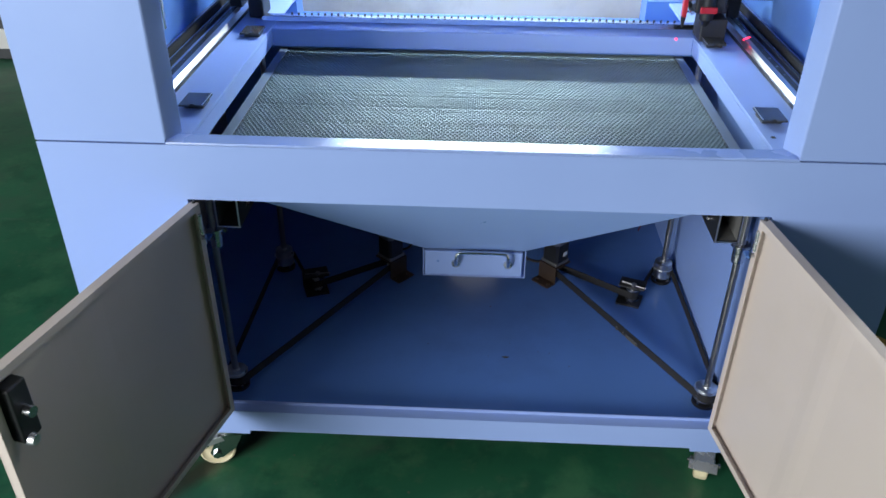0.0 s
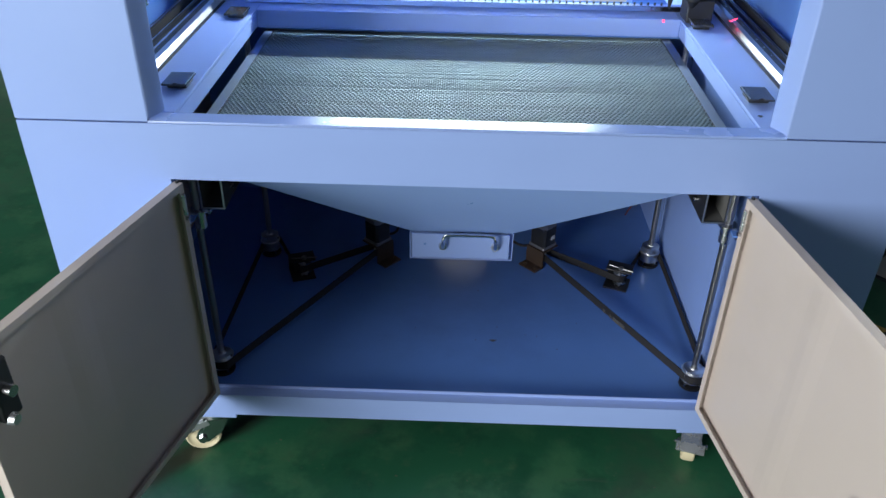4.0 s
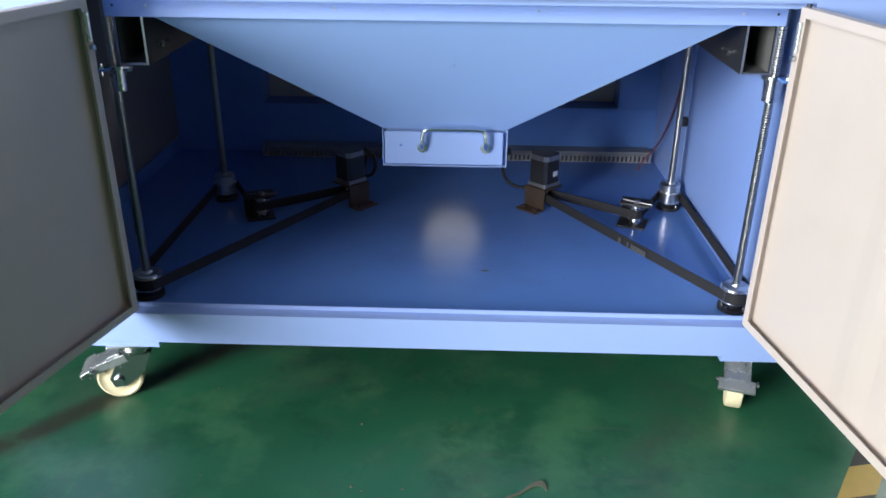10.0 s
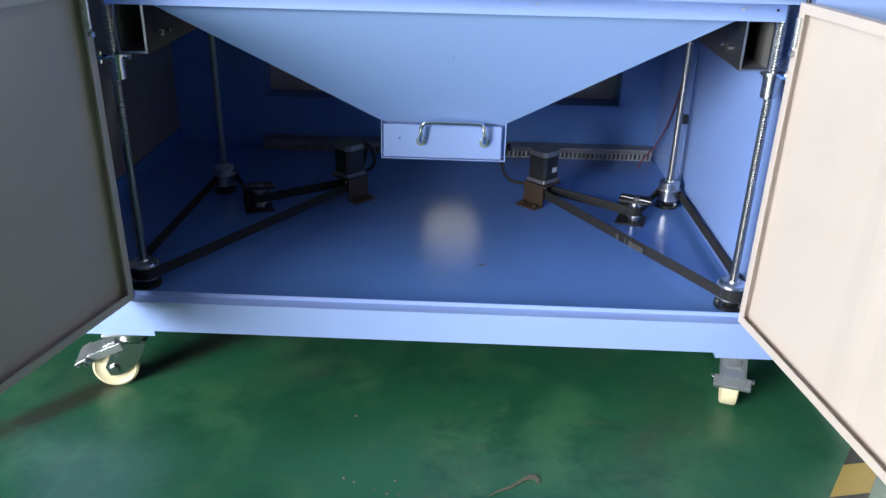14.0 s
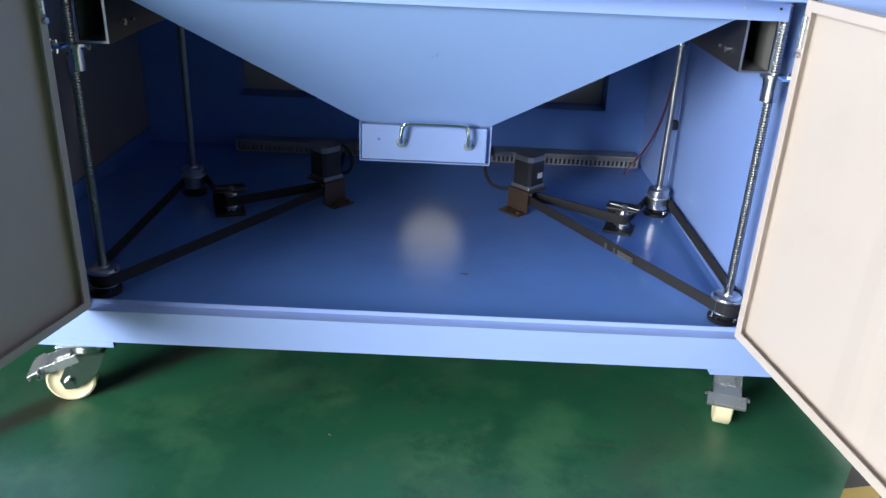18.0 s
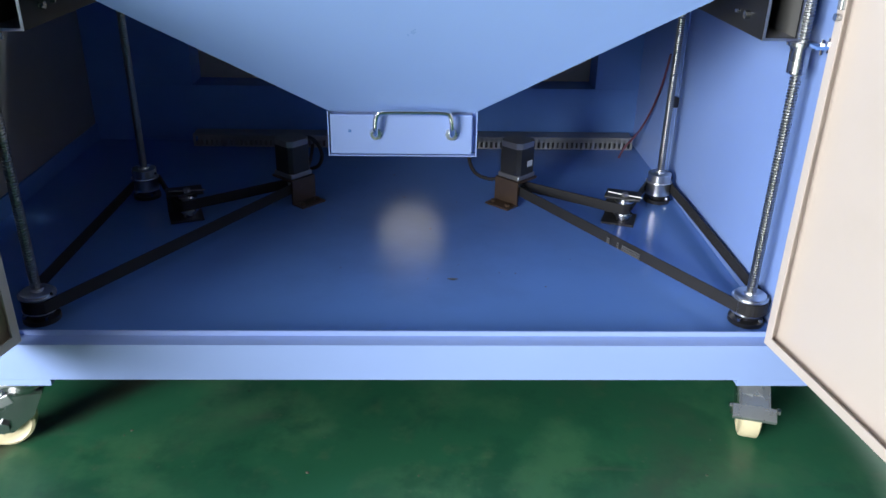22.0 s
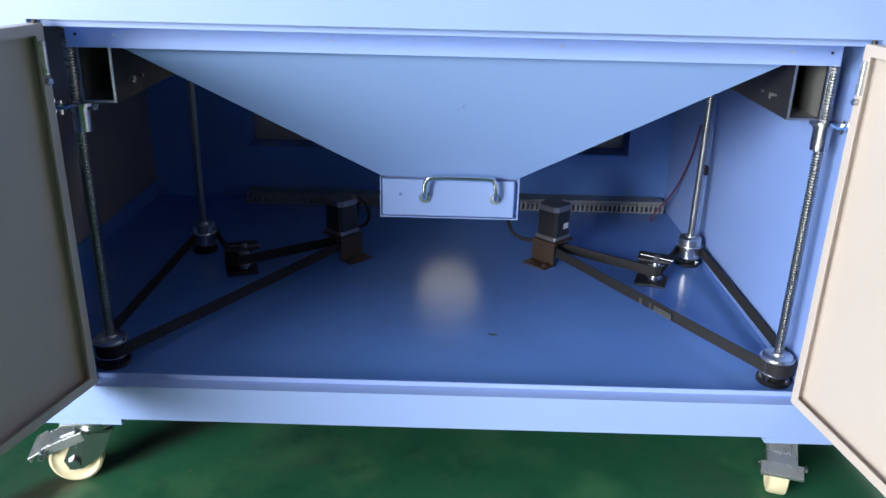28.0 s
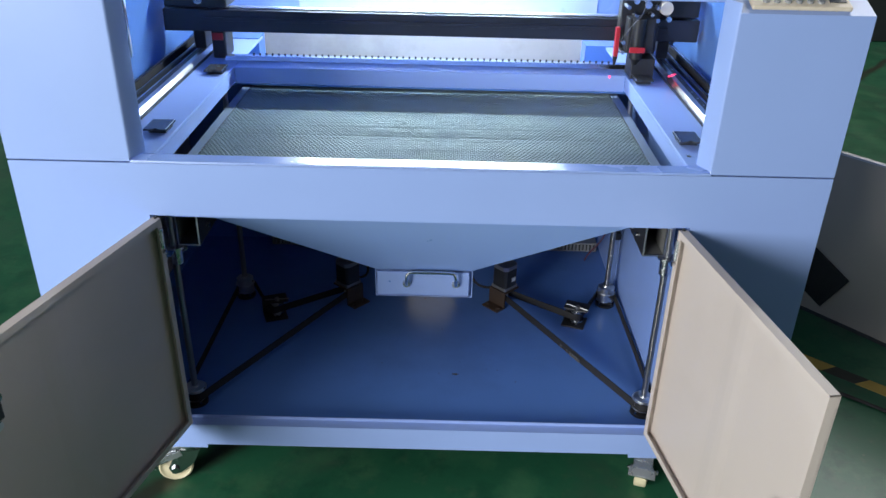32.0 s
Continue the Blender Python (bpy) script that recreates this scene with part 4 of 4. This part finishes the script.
def belt(s):
    """The toothed belt round motor, front screw, rear screw and tensioner on one side."""
    def arc(c, r, a0, a1, n=10):
        return [(c[0] + r * math.cos(radians(a0 + (a1 - a0) * k / n)), c[1] + r * math.sin(radians(a0 + (a1 - a0) * k / n))) for k in range(n + 1)]
    R = 0.030
    pts = arc((0.262, 0.700), 0.016, 95, 238, 8) + arc((0.614, 0.130), R, 238, 362, 10) + arc((0.604, 0.700), R, 2, 130, 10)
    pts += arc((0.489, 0.573), 0.019, 310, 262, 5)
    bm = B()
    rows = []
    k = len(pts)
    for i, p in enumerate(pts):
        d = Vector((pts[(i + 1) % k][0] - pts[i - 1][0], pts[(i + 1) % k][1] - pts[i - 1][1])).normalized()
        nx, ny = d.y * 0.0016, -d.x * 0.0016
        rows.append([bm.verts.new((s * (p[0] + e * nx), p[1] + e * ny, z)) for e, z in ((1, BZ - 0.0115), (1, BZ + 0.0115), (-1, BZ + 0.0115), (-1, BZ - 0.0115))])
    for i in range(k):
        for j in range(4):
            bm.faces.new((rows[i][j], rows[i][(j + 1) % 4], rows[(i + 1) % k][(j + 1) % 4], rows[(i + 1) % k][j]))
    bmesh.ops.recalc_face_normals(bm, faces=bm.faces[:])
    ob = mesh_thing("drive_belt", bm, RUBBER, "black rubber toothed belt running round the lift pulleys", "drive belt", "two lift belts")
    teeth, carry = B(), 0.0
    for i in range(k):
        p, q = Vector(pts[i]), Vector(pts[(i + 1) % k])
        run = (q - p).length
        d = (q - p) / max(run, 1e-6)
        while carry < run:
            c = p + d * carry - Vector((d.y, -d.x)) * 0.0017
            m = Matrix.Translation((s * c.x, c.y, BZ)) @ Matrix.Rotation(math.atan2(d.y, s * d.x), 4, "Z")
            box(teeth, -0.0012, 0.0012, -0.0005, 0.0005, -0.0085, 0.0085, 0.0, m)
            carry += 0.005
        carry -= run
    tagged(part("belt_teeth", teeth, RUBBER, ob, "fine teeth along the belt's inner face"), kind="stuff")
    return ob


right_belt = belt(1)
belt(-1)
# worn print on the right belt's long run
a, b = Vector((0.248, 0.686, BZ)), Vector((0.5885, 0.105, BZ))
d = (b - a).normalized()
side = Vector((-d.y, d.x, 0))
turn = math.atan2(d.y, d.x)
for t0, t1 in ((0.50, 0.512), (0.545, 0.552), (0.565, 0.64)):
    mid = a + (b - a) * (t0 + t1) / 2
    half = (b - a).length * (t1 - t0) / 2
    for z in (-0.0045, 0.0, 0.0045):
        part("belt_print", box(B(), -half, half, -0.0024, -0.0018, z - 0.0013, z + 0.0013, 0, Matrix.Translation(mid) @ Matrix.Rotation(turn, 4, "Z")), BELT_PRINT, right_belt, "worn grey print, unreadable")

# cable ducts along the rear
for x0, x1 in ((-0.60, -0.13), (0.13, 0.636)):
    duct = thing("cable_duct", "grey slotted plastic cable duct along the rear wall", "cable duct", "two cable ducts")
    pbox("duct_back", GREY, duct, x0, x1, LOW - 0.010, LOW - 0.006, Z_FLOOR, Z_FLOOR + 0.030)
    pbox("duct_lid", GREY, duct, x0, x1, LOW - 0.06, LOW - 0.006, Z_FLOOR + 0.030, Z_FLOOR + 0.036, 0.002)
    pbox("duct_foot", GREY, duct, x0, x1, LOW - 0.058, LOW - 0.010, Z_FLOOR, Z_FLOOR + 0.004)
    n_ = int((x1 - x0) / 0.0135)
    for k in range(n_ + 1):
        x = x0 + k * (x1 - x0 - 0.007) / n_
        pbox("duct_finger", GREY, duct, x, x + 0.007, LOW - 0.058, LOW - 0.056, Z_FLOOR + 0.004, Z_FLOOR + 0.030)

# cables
for name, pts, r, mat, label in (
        ("motor_cable", [(0.228, 0.730, 0.258), (0.200, 0.735, 0.252), (0.168, 0.745, 0.262), (0.152, 0.760, 0.290), (0.158, 0.790, 0.318), (0.172, 0.860, 0.322), (0.180, 0.980, 0.270), (0.19, 1.13, 0.230)], 0.0045, RUBBER, "black motor cable curling down to the rear duct"),
        ("motor_cable", [(-0.238, 0.735, 0.350), (-0.222, 0.745, 0.346), (-0.206, 0.755, 0.325), (-0.200, 0.760, 0.295), (-0.212, 0.765, 0.270), (-0.238, 0.785, 0.258), (-0.26, 1.0, 0.212), (-0.27, 1.13, 0.212)], 0.0045, RUBBER, "black motor cable looping behind the motor"),
        ("sensor_wire", [(0.646, 0.90, 0.52), (0.644, 0.93, 0.44), (0.640, 0.98, 0.36), (0.625, 1.02, 0.29), (0.595, 1.04, 0.235), (0.58, 1.03, 0.210)], 0.0028, RED_WIRE, "thin red wire hanging down the side wall")):
    mesh_thing(name, tube(B(), smooth_path([(x, y * 0.972, z + 0.0105) for x, y, z in pts], 6), r, 8), mat, label, "cable")
bm = B()
box(bm, 0.629, 0.6495, 0.772, 0.794, 0.424, 0.448, 0.003)
mesh_thing("limit_switch", bm, BLACK, "small black limit switch on the side wall", "switch")

# ---- gantry and rails on the deck ----
for s in (-1, 1):
    rail = thing("linear_rail", "bright steel linear guide rail beside a dark cover strip", "linear rail", "two guide rails")
    z0 = Z_DECK + 0.0005
    bar = [(0.705, z0), (0.7325, z0), (0.7325, z0 + 0.016), (0.730, z0 + 0.0185), (0.7155, z0 + 0.0185), (0.7075, z0 + 0.0105), (0.705, z0 + 0.0090)]
    r_ = part("rail_bar", prism(B(), [(s * x, z) for x, z in bar][::s], "y", 0.06, 1.17), RAIL, rail)
    pbox("rail_cover", BLACK, r_, *sorted((s * 0.7330, s * 0.7500)), 0.06, 1.17, z0, z0 + 0.0150, 0.001, "dark cover strip along the rail")
    # black strip stands for the shade below the rail's chamfer
    pbox("rail_shade", BLACK, r_, *sorted((s * 0.7035, s * 0.7047)), 0.06, 1.17, z0, z0 + 0.0085, 0.0, "dark side of the rail")
    for k in range(18):
        bm = B()
        rod(bm, (s * 0.7415, 0.09 + k * 0.06, z0 + 0.0150), (s * 0.7415, 0.09 + k * 0.06, z0 + 0.0160), 0.0030, n=10)
        part("rail_bolt", bm, STEEL, r_)
    pbox("belt_channel", BLACK_TUBE, rail, *sorted((s * 0.772, s * 0.781)), 0.06, 1.17, z0, z0 + 0.012, 0.001)
    pbox("toothed_belt", RUBBER, rail, *sorted((s * 0.798, s * 0.806)), 0.06, 1.17, z0, z0 + 0.022)
    for y in (0.198, 0.715):
        st = thing("rail_stop", "black end stop plate lying on the blue deck", "end stop", "four end stops")
        a, b = sorted((s * 0.606, s * 0.660))
        pl = B()
        prism(pl, [(a, y - 0.038), (a + 0.018, y - 0.038), (a + 0.023, y - 0.031), (b - 0.023, y - 0.031), (b - 0.018, y - 0.038), (b, y - 0.038), (b, y + 0.036), (a, y + 0.036)], "z", z0 + 0.0110, z0 + 0.0150)
        part("stop_plate", pl, STOP, st, "dark plate with a notched front edge")
        e0, e1 = (a, a + 0.002) if s > 0 else (b - 0.002, b)
        pbox("stop_edge", ALU, st, e0, e1, y - 0.037, y + 0.035, z0 + 0.0151, z0 + 0.0158, 0.0, "thin bright edge")
        pbox("stop_leg", BLACK, st, a + 0.006, b - 0.006, y - 0.020, y + 0.030, z0, z0 + 0.0108)
bm = B()
rod(bm, (0.615, 0.105, Z_DECK + 0.0002), (0.615, 0.105, Z_DECK + 0.0008), 0.0055, n=14)
part("deck_hole", bm, BLACK, cutter, "dark screw hole in the deck")
gantry = thing("gantry", "dark grey gantry beam carrying the laser head", "gantry", at=pose(0, 0, 0))
pbox("beam", BEAM, gantry, -0.818, 0.818, 0.85, 0.92, 1.070, 1.136, 0.003, "dark anodised aluminium beam")
pbox("beam_rail", BEAM, gantry, -0.70, 0.72, 0.843, 0.8495, 1.104, 1.114, 0.001, "dark guide rail on the beam")
pbox("beam_shelf", ALU, gantry, -0.62, 0.60, 0.87, 0.90, 1.137, 1.141, 0.001)
for s in (-1, 1):
    a, b = sorted((s * 0.712, s * 0.748))
    pbox("carriage", BLACK, gantry, a, b, 0.905, 0.99, 1.0035, 1.0695, 0.003)
    a, b = sorted((s * 0.640, s * 0.684))
    foot = pbox("carriage_foot", BLACK, gantry, a, b, 0.872, 0.965, Z_DECK + 0.0005, 1.0695, 0.006)
    pbox("foot_clamp", RED, foot, a + 0.004, b - 0.006, 0.866, 0.8715, 1.040, 1.062, 0.002, "dull red clamp on the carriage foot")
    a, b = sorted((s * 0.62, s * 0.81))
    pbox("end_housing", BLACK, gantry, a, b, 0.845, 0.96, 1.142, 1.20, 0.006)
    bm = B()
    rod(bm, (s * 0.70, 0.845, 1.17), (s * 0.70, 0.825, 1.17), 0.014, n=16)
    part("shaft_end", bm, STEEL, gantry, "", True)
head = pbox("laser_head", BLACK, gantry, 0.565, 0.680, 0.80, 0.845, 1.045, 1.21, 0.003, "black and red laser head with a pointed nozzle")
pbox("head_block", BLACK, head, 0.58, 0.66, 0.75, 0.80, 1.06, 1.16, 0.004)
pbox("nozzle_arm", RED, head, 0.548, 0.560, 0.755, 0.775, 1.045, 1.13, 0.002, "red anodised pointer arm")
bm = B()
rod(bm, (0.554, 0.765, 1.015), (0.554, 0.765, 1.045), 0.003, 0.008, 16)
part("nozzle", bm, BLACK, head, "", True)
bm = B()
rod(bm, (0.61, 0.745, 1.045), (0.61, 0.745, 1.16), 0.020, n=20)
rod(bm, (0.61, 0.745, 1.025), (0.61, 0.745, 1.045), 0.006, 0.018, 20)
part("lens_tube", bm, BLACK_TUBE, head, "", True)
pbox("head_clamp", RED, head, 0.585, 0.630, 0.716, 0.7245, 1.066, 1.082, 0.002, "red clamp")
part("air_hose", tube(B(), smooth_path([(0.565, 0.75, 1.10), (0.585, 0.73, 1.14), (0.61, 0.725, 1.175), (0.625, 0.74, 1.22)], 5), 0.0009, 8), GREY, head, "thin white air hose", True)
for x, z, r, m_ in ((0.69, 1.185, 0.020, CREAM), (0.70, 1.155, 0.009, CHROME), (0.668, 1.150, 0.007, CHROME), (0.60, 1.205, 0.010, CHROME), (0.635, 1.195, 0.012, CHROME)):
    bm = B()
    rod(bm, (x, 0.845, z), (x, 0.775, z), r * 0.8, n=20)
    rod(bm, (x, 0.775, z), (x, 0.765, z), r, r * 0.9, n=20)
    part("mirror_knob", bm, m_, head, "round adjusting knob on the mirror mount", True)
for x, z in ((0.57, 1.09), (0.572, 1.06), (0.60, 1.165), (0.645, 1.17), (0.575, 1.19), (0.66, 1.19)):
    bm = B()
    rod(bm, (x, 0.795, z), (x, 0.745, z), 0.006, n=12)
    part("adjusting_screw", bm, STEEL, head)
bm = B()
rod(bm, (0.548, 0.7765, 0.9775), (0.548, 0.7795, 0.9775), 0.003, n=12)
part("pointer_spot", bm, RED_GLOW, head, "red pointer light")
pbox("pointer_streak", RED_GLOW, head, -0.002, 0.002, -0.020, 0.020, 0.0, 0.001, 0, "red pointer light glinting on the rail", Matrix.Translation((0.712, 0.690, 1.0100)) @ Matrix.Rotation(radians(-42), 4, "Z"))
pbox("head_shoe", BLACK, head, 0.60, 0.67, 0.74, 0.82, 0.9835, 1.0445, 0.003)

# ---- round about ----
cab = thing("sheet_panel", "grey sheet metal panel standing upright on the factory floor", "panel", at=pose(1.421, 1.029, GROUND, 0, 0, -50))
pbox("panel_sheet", GREY_SHEET, cab, -0.5, 1.3, 0.0, 0.016, 0.012, 0.63, 0.002)
pbox("panel_edge", ALU, cab, -0.502, 1.302, -0.003, 0.019, 0.63, 0.638, 0.001, "thin bright folded top edge")
pbox("panel_foot", DARK, cab, -0.48, 1.28, -0.004, 0.10, 0.0, 0.012)
pbox("panel_brace", GREY_SHEET, cab, 0.35, 0.375, 0.016, 0.10, 0.012, 0.55)
pbox("vent_cover", BLACK, cab, -0.09, 0.09, -0.012, -0.0005, -0.08, 0.08, 0.002, "black square cover hanging askew", Matrix.Translation((0.05, 0, 0.16)) @ Matrix.Rotation(radians(28), 4, "Y"))


def tape_line(x0, y0, x1, y1, slant=0.03):
    length, turn = math.hypot(x1 - x0, y1 - y0), math.atan2(y1 - y0, x1 - x0)
    for k in range(int(length / 0.11)):
        o = mesh_thing("floor_tape", prism(B(), [(-0.055 - slant / 2, -0.028), (0.055 - slant / 2, -0.028), (0.055 + slant / 2, 0.028), (-0.055 + slant / 2, 0.028)], "z", GROUND, GROUND + 0.0012), YELLOW if k % 2 else TAPE_BLACK,
                       "worn hazard tape stripe stuck on the floor", "floor tape", "hazard tape stripes")
        o.matrix_basis = Matrix.Translation((x0 + (k + 0.5) * 0.11 * math.cos(turn), y0 + (k + 0.5) * 0.11 * math.sin(turn), 0)) @ Matrix.Rotation(turn, 4, "Z")


tape_line(1.215, 0.765, 2.045, 0.045)
tape_line(0.700, -0.312, 0.949, 0.057, -0.058)
mesh_thing("floor_cable", tube(B(), smooth_path([(1.20, 0.60, GROUND + 0.006), (1.42, 0.43, GROUND + 0.006), (1.62, 0.27, GROUND + 0.006), (1.95, 0.10, GROUND + 0.006)], 6), 0.006, 8), RUBBER,
           "black cable lying on the floor", "cable")
far = thing("machine_bed", "dark machine with a pale panel standing further down the hall", "machine")
pbox("machine_base", DARK, far, -4.6, -2.75, 3.15, 4.4, GROUND, 0.75, 0.01)
pbox("machine_apron", WHITE, far, -4.58, -2.74, 3.13, 3.149, 0.10, 0.22, 0.004)
pbox("machine_head", DARK, far, -4.4, -3.0, 3.3, 4.2, 0.75, 1.5, 0.02)
crate = thing("storage_rack", "dark brown loaded rack far back on the hall floor", "rack")
pbox("rack_base", DARK, crate, 3.7, 5.6, 5.6, 6.6, GROUND, 0.7, 0.01)
pbox("rack_load", CARD, crate, 3.75, 5.5, 5.65, 6.5, 0.70, 1.5, 0.02)
blower = thing("suction_blower", "small black suction blower on the floor behind the machine", "blower")
pbox("blower_body", BLACK, blower, -1.86, -1.79, 1.74, 1.82, GROUND, 0.10, 0.02)
bm = B()
rod(bm, (-1.82, 1.79, 0.06), (-1.55, 1.85, 0.06), 0.03, n=20)
part("blower_duct", bm, RUBBER, blower, "", True)

# crumbs and a curled shaving on the floor, a dark plug further off
rng = random.Random(5)
bm = B()
for x, y, r in ((-0.146, -0.231, 0.0042), (-0.126, -0.241, 0.0028), (-0.052, -0.234, 0.0035), (-0.088, -0.257, 0.0028), (-0.065, -0.268, 0.0035), (-0.043, -0.271, 0.0028), (0.006, -0.276, 0.0028), (0.324, -0.132, 0.0028),
                (-0.471, 0.064, 0.003), (-0.149, -0.047, 0.004)) + tuple((rng.uniform(-0.9, 0.6), rng.uniform(-0.5, 0.1), rng.uniform(0.0012, 0.0026)) for _ in range(20)):
    v = bmesh.ops.create_icosphere(bm, subdivisions=1, radius=r)["verts"]
    for w in v:
        w.co = Vector((w.co.x * rng.uniform(0.6, 1.4), w.co.y * rng.uniform(0.6, 1.2), max(w.co.z * 0.28, -r * 0.1))) + Vector((x, y, GROUND + r * 0.1))
mesh_thing("floor_crumbs", bm, CRUMB, "small brown crumbs and dust scattered on the green floor", "debris", kind="stuff")
path = smooth_path([(0.115, -0.263, GROUND + 0.0015), (0.135, -0.250, GROUND + 0.003), (0.156, -0.238, GROUND + 0.002), (0.182, -0.216, GROUND + 0.0035), (0.198, -0.212, GROUND + 0.003), (0.206, -0.222, GROUND + 0.0015)], 5)
bm = B()
side = [(bm.verts.new((p[0], p[1] - w, p[2])), bm.verts.new((p[0] + 0.002, p[1] + w, p[2] + 0.0008)), bm.verts.new((p[0] + 0.002, p[1] + w, p[2] - 0.0005)), bm.verts.new((p[0], p[1] - w, p[2] - 0.0012)))
        for k, p in enumerate(path) for w in (0.0015 + 0.0045 * min(1.0, k / len(path) * 1.4),)]
for q0, q1 in zip(side, side[1:]):
    for k in range(4):
        bm.faces.new((q0[k], q0[(k + 1) % 4], q1[(k + 1) % 4], q1[k]))
bm.faces.new(side[0][::-1])
bm.faces.new(side[-1])
bmesh.ops.recalc_face_normals(bm, faces=bm.faces[:])
mesh_thing("wood_shaving", bm, CRUMB, "thin pale brown curled shaving lying on the floor", "shaving")
bm = B()
for _ in range(16):
    x, y, r = rng.uniform(-0.35, 0.42), rng.uniform(0.25, 0.95), rng.uniform(0.0012, 0.0025)
    v = bmesh.ops.create_icosphere(bm, subdivisions=1, radius=r)["verts"]
    for w in v:
        w.co = Vector((w.co.x * rng.uniform(0.7, 1.5), w.co.y, max(w.co.z * 0.3, -r * 0.1))) + Vector((x, y, Z_FLOOR + r * 0.1))
mesh_thing("pan_dust", bm, DARK, "a few dark specks of dust on the blue floor pan", "debris", kind="stuff")
bm = B()
for dx, dy, r in ((0.0, 0.0, 0.0055), (0.006, 0.001, 0.0035), (-0.007, 0.0015, 0.003)):
    v = bmesh.ops.create_icosphere(bm, subdivisions=2, radius=r)["verts"]
    for w in v:
        w.co = Vector((w.co.x * 1.3 + 0.098 + dx, w.co.y * 0.9 + 0.284 + dy, Z_FLOOR + max(w.co.z, 0) * 0.12))
mesh_thing("oil_smudge", bm, DARK, "small dark smudge on the blue floor pan", "smudge")
